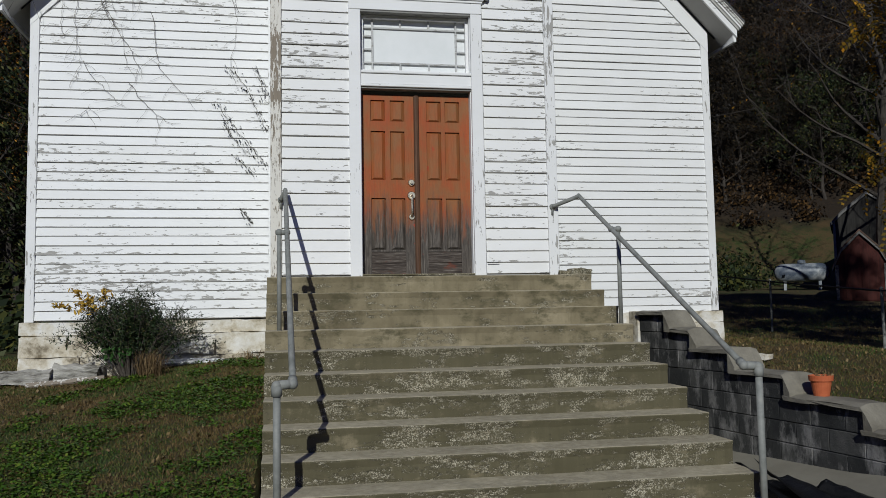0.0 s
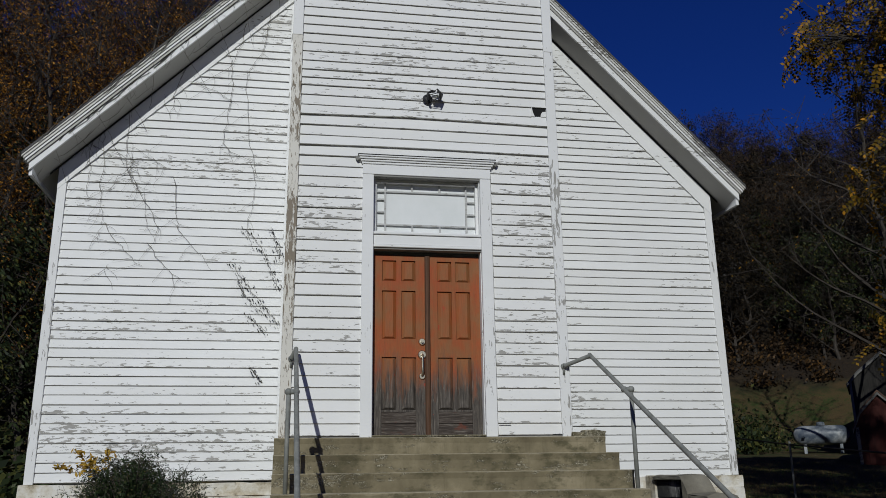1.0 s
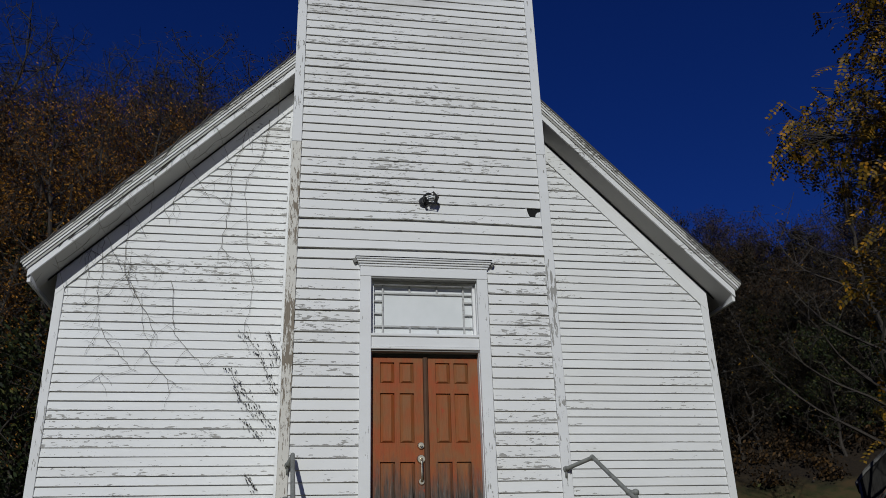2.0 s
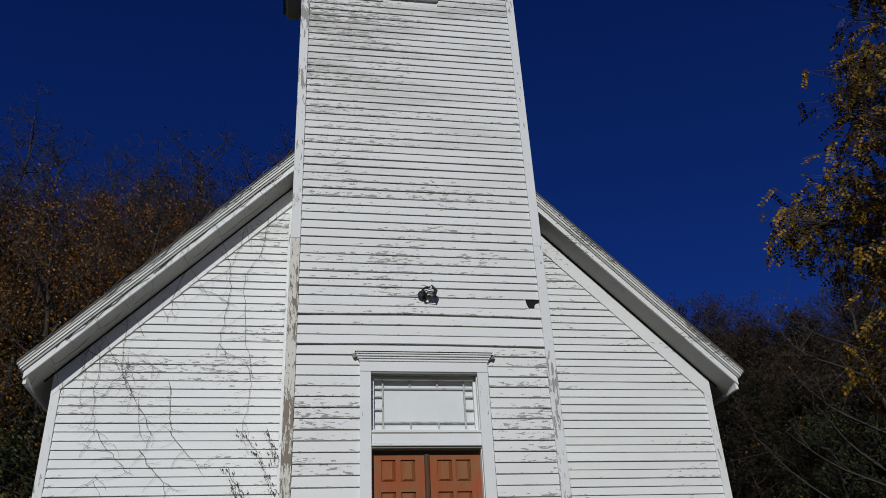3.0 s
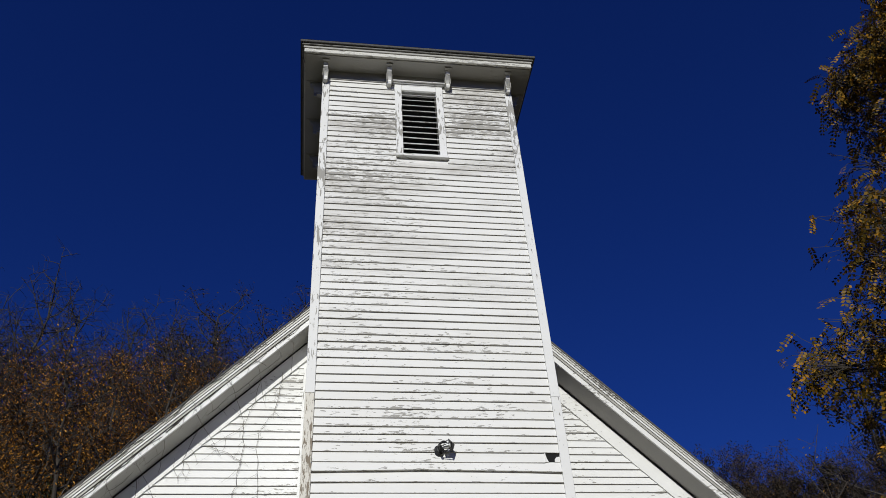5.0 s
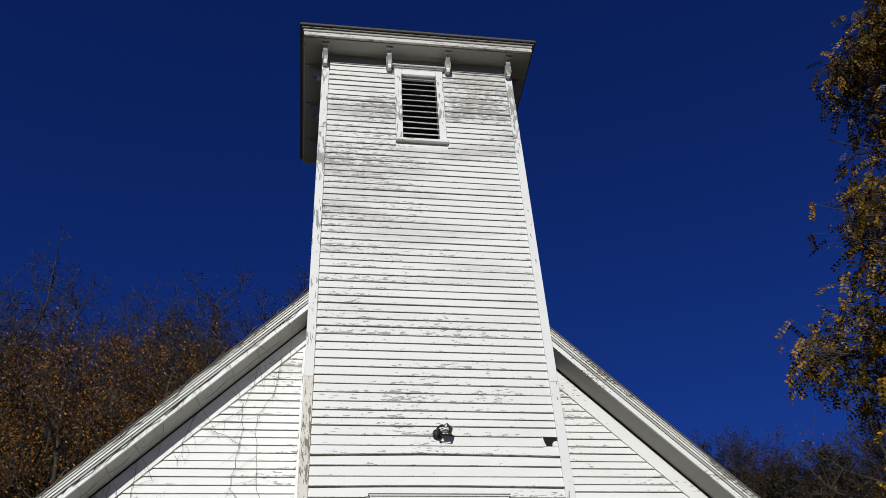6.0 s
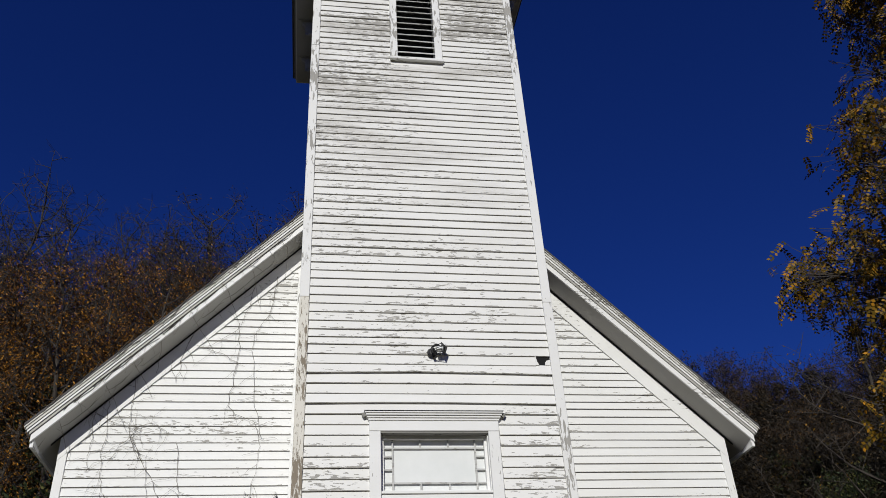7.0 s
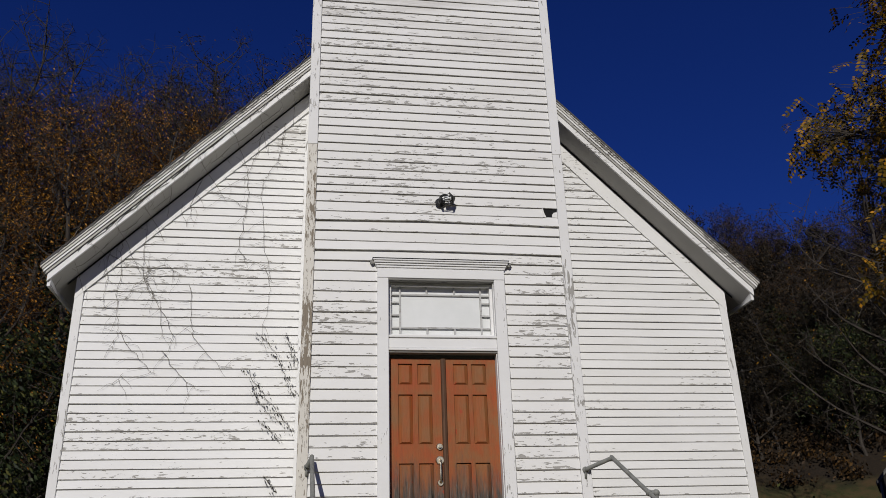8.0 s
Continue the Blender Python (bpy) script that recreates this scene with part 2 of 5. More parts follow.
M["astragal"] = k.done(k.ramp(g2, [(0.3, (0.055, 0.028, 0.016)), (0.7, (0.15, 0.075, 0.04))]), 0.7, g2, 0.004, 0.5)
k = Mat("tarnished brass")
M["brass"] = k.done(k.ramp(k.noise(k.pos(), 60, 4), [(0.3, (0.42, 0.37, 0.27)), (0.7, (0.78, 0.72, 0.58))]), 0.38, None, metal=1.0)
k = Mat("white board behind transom")
M["panel_white"] = k.done(k.ramp(k.noise(k.pos(1, 1, 1), 2.5, 5), [(0.3, (0.70, 0.72, 0.70)), (0.7, (0.80, 0.81, 0.80))]), 0.35)
k = Mat("black iron")
M["iron"] = k.done(k.ramp(k.noise(k.pos(), 40, 4), [(0.3, (0.012, 0.012, 0.013)), (0.7, (0.05, 0.05, 0.052))]), 0.5, metal=0.2)


# ---- mesh helpers ----
def link_mesh(name, bm, material, smooth=False):
    me = bpy.data.meshes.new(name)
    bm.normal_update()
    bm.to_mesh(me)
    bm.free()
    me.materials.append(material)
    if smooth:
        me.shade_smooth()
    return new(name, me)


def part(name, bm, material, parent, label="", smooth=False):
    """Links a bmesh as one mesh object under a thing or a part."""
    ob = link_mesh(name, bm, material, smooth)
    ob.parent = parent
    if label:
        tagged(ob, label)
    return ob


def thing(name, label, category, group="", kind="", at=(0, 0, 0)):
    ob = new(name)
    ob.empty_display_size = 0.2
    ob.location = at
    return tagged(ob, label, category, group, kind)


def solid(bm, x0, x1, y0, y1, z0, z1, bevel=0.0):
    r = bmesh.ops.create_cube(bm, size=1)
    for vt in r["verts"]:
        vt.co = Vector(((x0 + x1) / 2 + vt.co.x * (x1 - x0), (y0 + y1) / 2 + vt.co.y * (y1 - y0), (z0 + z1) / 2 + vt.co.z * (z1 - z0)))
    if bevel:
        es = list({e for vt in r["verts"] for e in vt.link_edges})
        bmesh.ops.bevel(bm, geom=es, offset=bevel, segments=1, affect="EDGES")


def block(x0, x1, y0, y1, z0, z1, bevel=0.0):
    bm = bmesh.new()
    solid(bm, x0, x1, y0, y1, z0, z1, bevel)
    return bm


def prism(bm, pts, y0, y1):
    """A polygon of (x, z) points carried from y0 to y1."""
    a = [bm.verts.new((x, y0, z)) for x, z in pts]
    b = [bm.verts.new((x, y1, z)) for x, z in pts]
    bm.faces.new(a), bm.faces.new(list(reversed(b)))
    n = len(pts)
    for i in range(n):
        bm.faces.new((a[(i + 1) % n], a[i], b[i], b[(i + 1) % n]))
    bmesh.ops.recalc_face_normals(bm, faces=bm.faces)
    return bm


def tube(bm, pts, radius, sides=8, end=None):
    """A round bar along points; radius may taper to end."""
    rings = []
    n = len(pts)
    for i, p in enumerate(pts):
        p = Vector(p)
        way = (Vector(pts[min(i + 1, n - 1)]) - Vector(pts[max(i - 1, 0)])).normalized()
        side = way.cross(Vector((0, 0, 1)) if abs(way.z) < 0.9 else Vector((1, 0, 0))).normalized()
        up = side.cross(way)
        r = radius if end is None else radius + (end - radius) * i / max(1, n - 1)
        rings.append([bm.verts.new(p + (side * math.cos(q) + up * math.sin(q)) * r) for q in [2 * math.pi * j / sides for j in range(sides)]])
    for a, b in zip(rings, rings[1:]):
        for j in range(sides):
            bm.faces.new((a[j], a[(j + 1) % sides], b[(j + 1) % sides], b[j]))
    bm.faces.new(list(reversed(rings[0])))
    bm.faces.new(rings[-1])


def smooth_line(pts, steps=4):
    """A curve through points."""
    out = []
    ps = [Vector(p) for p in pts]
    for i in range(len(ps) - 1):
        p0, p1, p2, p3 = ps[max(i - 1, 0)], ps[i], ps[i + 1], ps[min(i + 2, len(ps) - 1)]
        for s in range(steps):
            t = s / steps
            out.append(0.5 * (2 * p1 + (p2 - p0) * t + (2 * p0 - 5 * p1 + 4 * p2 - p3) * t * t + (3 * p1 - p0 - 3 * p2 + p3) * t ** 3))
    out.append(ps[-1])
    return out


# ---- ground ----
YF = 2.1            # gable wall


def sstep(a, b, t):
    t = max(0.0, min(1.0, (t - a) / (b - a)))
    return t * t * (3 - 2 * t)


def wall_x(y):
    return 2.72 - 0.13 * min(y, 0.5)


def ground_z(x, y):
    rise = 1.07 - 0.24 * sstep(-1.6, -4.4, x)
    left = -2.0 + rise * sstep(-7.0, 2.4, y)
    right = -1.62 + 0.77 * sstep(-5.0, 2.0, y) - 0.46 * sstep(4.8, 8.5, x) * sstep(-3.0, 3.0, y)
    low = -1.98
    wx = wall_x(y) + 0.14
    near = left
    if y < 0.4 and -1.7 < x <= 0.8:
        near = left + (low - left) * sstep(-1.60, -1.50, x)
    if x > 0.8:
        pit = low + (right - low) * sstep(wx - 0.1, wx + 0.1, x)
        pit = pit if y < 1.0 else right
        near = pit
    if y < -3.4:
        near = near + (min(near, low + max(0.0, x - 6) * 0.02) - near) * sstep(-3.4, -4.6, y)
    z = near + 0.075 * max(0.0, y - 4.0) * sstep(0, 8, x) + 0.01 * max(0.0, y - 4.0)
    r = math.hypot(x + 1.4, y + 8.9)
    az = math.degrees(math.atan2(x + 1.4, y + 8.9))
    foot = 27.0 + 18.0 * sstep(5, 26, az)
    hill = (0.80 - 0.2 * sstep(5, 26, az)) * max(0.0, r - foot) * sstep(100, 70, abs(az))
    hill = min(hill, (20 + 0.12 * r) * (1 - 0.45 * sstep(10, 26, az)))
    # second term: added hill behind the viewer, never in view, cuts sky light
    z += hill + min(45.0, 0.7 * max(0.0, r - 70.0)) * sstep(105, 140, abs(az))
    if r > 6:
        z += 0.05 * noise.noise(Vector((x * 0.35, y * 0.35, 0))) + min(2.0, max(0.0, r - 30) * 0.06) * noise.noise(Vector((x * 0.05, y * 0.05, 3)))
    return z


def ticks(points):
    out = []
    for a, b, st in points:
        n = max(1, round((b - a) / st))
        out += [a + (b - a) * i / n for i in range(n)]
    return out + [points[-1][1]]


xs = ticks([(-1500, -200, 130), (-200, -60, 10), (-60, -10, 2), (-10, -2.0, 0.4), (-2.0, -1.2, 0.05), (-1.2, 2.4, 0.4), (2.4, 4.0, 0.1), (4, 16, 0.5), (16, 80, 2.5), (80, 220, 10), (220, 1500, 128)])
ys = ticks([(-900, -100, 80), (-100, -20, 8), (-20, -6, 1), (-6, 4, 0.25), (4, 20, 1), (20, 120, 3), (120, 240, 10), (240, 1600, 136)])
gv = [(x, y, ground_z(x, y)) for y in ys for x in xs]
nx = len(xs)
gf = [(j * nx + i, j * nx + i + 1, (j + 1) * nx + i + 1, (j + 1) * nx + i) for j in range(len(ys) - 1) for i in range(nx - 1)]
gm = bpy.data.meshes.new("ground")
gm.from_pydata(gv, [], gf)
gm.shade_smooth()
k = Mat("autumn lawn")
a, b_, c = k.noise(k.pos(), 0.9, 6, 0.65), k.noise(k.pos(), 7, 6, 0.75), k.noise(k.pos(), 60, 4, 0.7)
s = k.math("ADD", k.math("MULTIPLY", a, 0.55), k.math("MULTIPLY", b_, 0.45))
col = k.ramp(s, [(0.40, (0.10, 0.062, 0.024)), (0.49, (0.085, 0.064, 0.022)), (0.55, (0.045, 0.062, 0.012)), (0.62, (0.026, 0.062, 0.008))])
col = k.mix(k.math("MULTIPLY", c, 0.5), col, (0.035, 0.028, 0.014))
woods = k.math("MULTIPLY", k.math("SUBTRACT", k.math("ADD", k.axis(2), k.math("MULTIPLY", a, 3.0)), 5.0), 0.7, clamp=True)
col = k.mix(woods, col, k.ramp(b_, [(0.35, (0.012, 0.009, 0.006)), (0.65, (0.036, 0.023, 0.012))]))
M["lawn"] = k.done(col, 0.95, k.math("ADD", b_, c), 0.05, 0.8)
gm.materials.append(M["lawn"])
ground = tagged(new("ground", gm), "mown autumn lawn of green and brown grass rising to a hillside", "ground", kind="structure")

def stone_bm(size, seed, rough=0.28, cuts=3):
    """A hewn stone of that size, its faces uneven."""
    bm = bmesh.new()
    bmesh.ops.create_cube(bm, size=1)
    bmesh.ops.subdivide_edges(bm, edges=bm.edges[:], cuts=cuts, use_grid_fill=True)
    amp = min(size) * rough
    for vt in bm.verts:
        c = vt.co.copy()
        q = Vector((c.x * size[0], c.y * size[1], c.z * size[2]))
        w = q * (0.9 / max(0.12, min(size))) + Vector((seed * 3.7, seed * 1.3, seed * 2.1))
        vt.co = q + Vector((noise.noise(w), noise.noise(w + Vector((31, 0, 0))), noise.noise(w + Vector((0, 47, 0))))) * amp
    return bm


# ---- church ----
church = thing("church", "white clapboard country church with flaking paint and square bell tower", "church")
TW, TD = 1.57, 2.22      # tower half width, depth
TTOP = 10.62
FW = 4.585               # gable wall half width
SLOPE, APEX = 1.03, 8.735


def roof_top(x):
    return APEX - SLOPE * abs(x)


def board_mesh(x0, x1, zb, pitch, ends=None, bulge=0.0):
    """One lapped board: thick lower edge, thin top, slightly uneven. ends: the x limits at its top."""
    rnd = random.Random(int(zb * 977 + x0 * 131))
    n = max(2, int((x1 - x0) / 0.4))
    u0, u1 = ends or (x0, x1)
    bm = bmesh.new()
    rings = []
    h = pitch + 0.014
    ph = rnd.uniform(0, 50)
    lift = rnd.uniform(-0.0015, 0.0015)
    thick = rnd.choice((0.019, 0.020, 0.021, 0.022, 0.025))
    for i in range(n + 1):
        q = i / n
        xb, xt = x0 + (x1 - x0) * q, u0 + (u1 - u0) * q
        w = 0.0022 * noise.noise(Vector((xb * 1.3 + ph, zb * 3, 0))) + lift
        sag = bulge * math.sin(math.pi * q) + bulge * 0.25 * noise.noise(Vector((xb * 3, ph, 1)))
        yb = -thick - 0.005 * noise.noise(Vector((xb * 0.9, ph, 2))) - abs(bulge) * 0.9
        rings.append([bm.verts.new((xb, -0.001, w + sag)), bm.verts.new((xb, yb, w + sag)),
                      bm.verts.new((xb, yb, w + sag + 0.005)), bm.verts.new((xt, -0.005, h)), bm.verts.new((xt, -0.001, h))])
    for a, b in zip(rings, rings[1:]):
        for j in range(5):
            bm.faces.new((a[j], b[j], b[(j + 1) % 5], a[(j + 1) % 5]))
    bm.faces.new(list(reversed(rings[0])))
    bm.faces.new(rings[-1])
    bmesh.ops.recalc_face_normals(bm, faces=bm.faces)
    return bm


def clapboard(x0, x1, zb, pitch, y, material, parent, ends=None, bulge=0.0):
    ob = part("clapboard", board_mesh(x0, x1, zb, pitch, ends, bulge), material, parent)
    ob.location.y, ob.location.z = y, zb
    return ob


# cores of the walls
part("gable_wall_core", prism(bmesh.new(), [(-FW + 0.02, -0.43), (FW - 0.02, -0.43), (FW - 0.02, roof_top(FW) - 0.42), (0, APEX - 0.42), (-FW + 0.02, roof_top(FW) - 0.42)], YF, YF + 0.12), M["dark"], church)
wall_left = part("gable_wall", prism(bmesh.new(), [(-FW + 0.02, -0.43), (-TW + 0.05, -0.43), (-TW + 0.05, 6.7), (-FW + 0.02, roof_top(FW) - 0.42)], YF - 0.002, YF - 0.0005), M["wall_board"], church)
wall_right = part("gable_wall", prism(bmesh.new(), [(TW - 0.05, -0.43), (FW - 0.02, -0.43), (FW - 0.02, roof_top(FW) - 0.42), (TW - 0.05, 6.7)], YF - 0.002, YF - 0.0005), M["wall_board"], church)
for s in (-1, 1):
    part("side_wall", block(*sorted((s * (FW - 0.14), s * (FW - 0.02))), YF + 0.12, 16.0, -0.43, 3.7), M["wall_board"], church)
part("back_wall", prism(bmesh.new(), [(-FW + 0.02, -0.43), (FW - 0.02, -0.43), (FW - 0.02, roof_top(FW) - 0.42), (0, APEX - 0.42), (-FW + 0.02, roof_top(FW) - 0.42)], 15.88, 16.0), M["wall_board"], church)
tower = part("tower_wall", block(-TW + 0.03, TW - 0.03, 0.15, TD - 0.125, -0.05, TTOP), M["dark"], church)
for s in (-1, 1):
    part("tower_side", block(*sorted((s * (TW - 0.03), s * (TW - 0.012))), 0.02, TD, -0.5, TTOP), M["tower_board"], church)
# front skin of the tower, cut for the doorway and the louvred opening
DW, DTOP = 0.612, 2.90
LW, LZ0, LZ1 = 0.285, 8.754, 10.285
bm = bmesh.new()
for x0, x1, z0, z1 in ((-TW + 0.03, -DW, -0.05, DTOP), (DW, TW - 0.03, -0.05, DTOP), (-TW + 0.03, TW - 0.03, DTOP, LZ0),
                       (-TW + 0.03, -LW, LZ0, LZ1), (LW, TW - 0.03, LZ0, LZ1), (-TW + 0.03, TW - 0.03, LZ1, TTOP)):
    solid(bm, x0, x1, 0.0, 0.15, z0, z1)
tower_front = part("tower_front", bm, M["tower_board"], church)

CB = 0.115               # corner board width
for i, zb in enumerate(TOWER_LINES[:-1]):
    if zb > 10.40:
        break
    T_PITCH = TOWER_LINES[i + 1] - zb
    bulge = {29: 0.022, 28: 0.008, 26: 0.015, 25: 0.006, 33: 0.007}.get(i, 0.0)
    spans = [(-TW + CB, TW - CB)]
    if zb < 2.96:
        spans = [(-TW + CB, -0.735), (0.745, TW - CB)]
    elif zb + T_PITCH > 8.70 and zb < 10.36:
        spans = [(-TW + CB, -0.395), (0.40, TW - CB)]
    if i == 30:
        spans = [(-TW + CB, 1.27)]
    for x0, x1 in spans:
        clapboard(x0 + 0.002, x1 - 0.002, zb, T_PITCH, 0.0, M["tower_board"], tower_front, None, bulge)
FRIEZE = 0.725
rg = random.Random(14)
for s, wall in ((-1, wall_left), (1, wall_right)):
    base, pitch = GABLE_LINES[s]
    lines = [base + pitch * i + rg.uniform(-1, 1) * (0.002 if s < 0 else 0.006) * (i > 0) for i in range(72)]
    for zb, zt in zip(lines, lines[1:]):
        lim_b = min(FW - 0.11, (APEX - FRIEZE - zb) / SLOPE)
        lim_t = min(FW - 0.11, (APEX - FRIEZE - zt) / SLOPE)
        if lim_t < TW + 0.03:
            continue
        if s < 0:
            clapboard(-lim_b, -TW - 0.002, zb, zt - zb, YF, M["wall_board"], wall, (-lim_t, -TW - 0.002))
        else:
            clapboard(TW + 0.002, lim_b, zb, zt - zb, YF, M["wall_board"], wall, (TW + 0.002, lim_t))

# corner boards
for s in (-1, 1):
    a, b_ = sorted((s * TW, s * (TW - CB)))
    part("corner_board", block(a, b_, -0.034, 0.0, -0.02, 4.6, 0.004), M["worn_upright" if s < 0 else "upright"], church, "weathered corner board")
    part("corner_board", block(a, b_, -0.034, 0.0, 4.603, 8.9, 0.004), M["upright"], church)
    part("corner_board", block(a, b_, -0.034, 0.0, 8.903, 10.42, 0.004), M["upright"], church)
    part("corner_board", block(*sorted((s * TW, s * (TW - 0.012))), 0.002, 0.11, -0.02, 10.42), M["upright"], church)
    a, b_ = sorted((s * FW, s * (FW - 0.11)))
    part("corner_board", block(a, b_, YF - 0.034, YF, -0.44, roof_top(FW) - 0.36, 0.004), M["upright"], church)
    part("corner_board", block(*sorted((s * FW, s * (FW - 0.02))), YF + 0.002, YF + 0.11, -0.44, roof_top(FW) - 0.36), M["upright"], church)
    part("corner_trim", block(*sorted((s * (TW + 0.002), s * (TW + 0.085))), YF - 0.036, YF - 0.026, -0.44, 6.2), M["upright"], church)

# roof, rakes and eaves
YR = 1.70
XE = 4.845


def strip(s, x0, x1, top, bottom, y0, y1):
    return prism(bmesh.new(), [(s * x0, roof_top(x0) - top), (s * x1, roof_top(x1) - top), (s * x1, roof_top(x1) - bottom), (s * x0, roof_top(x0) - bottom)], y0, y1)


for s in (-1, 1):
    part("roof", strip(s, 0.0, XE + 0.085, 0.034, 0.072, YR - 0.07, 16.3), M["shingle"], church, "dark asphalt shingle roof slope")
    inner = TW + 0.002
    part("drip_edge", strip(s, inner, XE + 0.08, 0.075, 0.098, YR - 0.064, YR + 0.1), M["worn_trim"], church)
    part("crown_moulding", strip(s, inner, XE + 0.06, 0.102, 0.142, YR - 0.05, YR + 0.1), M["worn_trim"], church)
    part("crown_moulding", strip(s, inner, XE + 0.045, 0.148, 0.184, YR - 0.036, YR + 0.1), M["trim"], church)
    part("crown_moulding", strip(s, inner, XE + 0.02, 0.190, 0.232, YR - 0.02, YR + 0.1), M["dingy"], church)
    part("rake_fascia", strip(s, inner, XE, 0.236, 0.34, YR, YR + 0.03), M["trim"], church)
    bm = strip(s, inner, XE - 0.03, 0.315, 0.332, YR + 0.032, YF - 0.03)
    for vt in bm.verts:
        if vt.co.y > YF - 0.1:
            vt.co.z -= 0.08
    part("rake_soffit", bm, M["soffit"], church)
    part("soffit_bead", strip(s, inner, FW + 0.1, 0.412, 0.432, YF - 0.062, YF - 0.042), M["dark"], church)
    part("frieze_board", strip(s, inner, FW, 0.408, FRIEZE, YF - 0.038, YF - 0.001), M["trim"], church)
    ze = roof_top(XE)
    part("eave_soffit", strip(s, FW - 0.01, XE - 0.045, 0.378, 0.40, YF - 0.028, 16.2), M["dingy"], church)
    part("eave_fascia", block(*sorted((s * (XE - 0.04), s * XE)), YR + 0.03, 16.2, ze - 0.40, ze - 0.11), M["trim"], church)

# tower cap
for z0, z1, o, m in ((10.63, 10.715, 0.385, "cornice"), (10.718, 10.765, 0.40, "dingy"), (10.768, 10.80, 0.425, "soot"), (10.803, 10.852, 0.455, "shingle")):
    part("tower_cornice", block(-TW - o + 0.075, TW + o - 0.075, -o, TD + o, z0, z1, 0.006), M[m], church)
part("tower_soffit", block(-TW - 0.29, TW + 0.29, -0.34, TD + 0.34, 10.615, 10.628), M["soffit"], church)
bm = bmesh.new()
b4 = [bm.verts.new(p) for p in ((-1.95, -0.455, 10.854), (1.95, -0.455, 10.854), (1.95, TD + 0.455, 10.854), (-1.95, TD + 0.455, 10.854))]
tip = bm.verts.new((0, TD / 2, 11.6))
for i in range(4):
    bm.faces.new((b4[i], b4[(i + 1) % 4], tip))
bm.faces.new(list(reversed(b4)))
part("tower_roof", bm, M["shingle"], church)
# frieze takes the soffit tone, which colours in the shade under the cornice
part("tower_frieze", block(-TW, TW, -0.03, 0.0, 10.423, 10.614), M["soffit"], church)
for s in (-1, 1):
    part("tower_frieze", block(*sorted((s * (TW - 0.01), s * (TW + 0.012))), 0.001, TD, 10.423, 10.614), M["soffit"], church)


def bracket(x, y, turn):
    br = new("bracket")
    br.parent = church
    br.matrix_local = pose(x, y, 0, 0, 0, turn)
    bm = bmesh.new()
    prof = [(0.0, 10.30), (-0.07, 10.31), (-0.085, 10.36), (-0.06, 10.41), (-0.10, 10.46), (-0.17, 10.52), (-0.20, 10.585), (0.0, 10.585)]
    a = [bm.verts.new((-0.035, p, z)) for p, z in prof]
    b = [bm.verts.new((0.035, p, z)) for p, z in prof]
    bm.faces.new(a), bm.faces.new(list(reversed(b)))
    for i in range(len(prof)):
        j = (i + 1) % len(prof)
        bm.faces.new((a[i], b[i], b[j], a[j]))
    bmesh.ops.recalc_face_normals(bm, faces=bm.faces)
    # side scrolls get the darker paint as a stand-in for their shade
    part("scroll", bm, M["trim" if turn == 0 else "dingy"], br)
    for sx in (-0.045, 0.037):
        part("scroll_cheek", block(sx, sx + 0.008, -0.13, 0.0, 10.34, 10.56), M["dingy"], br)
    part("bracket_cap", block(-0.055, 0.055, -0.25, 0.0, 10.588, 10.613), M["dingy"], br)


for x in (-1.53, -0.49, 0.48, 1.50):
    bracket(x, -0.034, 0)
for y in (0.25, 1.1, 1.95):
    bracket(-TW - 0.013, y, -90)
    bracket(TW + 0.013, y, 90)

# louvred belfry opening
louver = new("louver_window")
louver.parent = church
for s in (-1, 1):
    part("casing", block(*sorted((s * LW, s * 0.395)), -0.04, 0.04, 8.756, 10.385, 0.003), M["upright"], louver)
part("head_casing", block(-LW + 0.002, LW - 0.002, -0.04, -0.006, 10.25, 10.36, 0.003), M["trim"], louver)
part("head_cap", block(-0.415, 0.42, -0.07, -0.001, 10.388, 10.404, 0.004), M["trim"], louver)
part("head_moulding", block(-0.45, 0.455, -0.10, -0.032, 10.406, 10.43, 0.006), M["trim"], louver)
part("head_board", block(-LW + 0.002, LW - 0.002, -0.042, -0.006, 10.362, 10.386), M["trim"], louver)
part("sill", block(-0.40, 0.41, -0.065, 0.05, 8.70, 8.753, 0.005), M["trim"], louver)
for i in range(12):
    z = 8.79 + i * 0.1275
    bm = block(-LW, LW, -0.05, 0.05, -0.006, 0.006)
    ob = part("slat", bm, M["trim"], louver)
    ob.matrix_local = pose(0, 0.012, z, 50, (i == 3) * 1.5, 0)
part("backing", block(-LW, LW, 0.135, 0.148, LZ0, LZ1), M["dark"], louver)

# doorway
frame_ = new("door_frame")
frame_.parent = church
for s in (-1, 1):
    part("casing", block(*sorted((s * DW, s * 0.738)), -0.04, 0.09, -0.01, 2.90, 0.004), M["upright"], frame_)
    part("jamb", block(*sorted((s * DW, s * 0.603)), 0.005, 0.13, 0.0, 2.9), M["upright"], frame_)
part("head_casing", block(-0.738, 0.738, -0.042, 0.09, 2.903, 3.02, 0.004), M["trim"], frame_)
part("transom_bar", block(-DW, DW, -0.012, 0.12, 2.085, 2.20, 0.005), M["trim"], frame_)
part("transom_sill", block(-DW, DW, -0.03, 0.12, 2.203, 2.232, 0.005), M["trim"], frame_)
part("drip_moulding", block(-DW, DW, -0.03, 0.12, 2.055, 2.082, 0.005), M["trim"], frame_)
# these two dark strips colour in the deep shade above the door leaves
part("door_head", block(-0.603, 0.603, 0.125, 0.148, 1.992, 2.034), M["soot"], frame_)
part("drip_edge", block(-DW, DW, -0.008, 0.12, 2.035, 2.053), M["soot"], frame_)
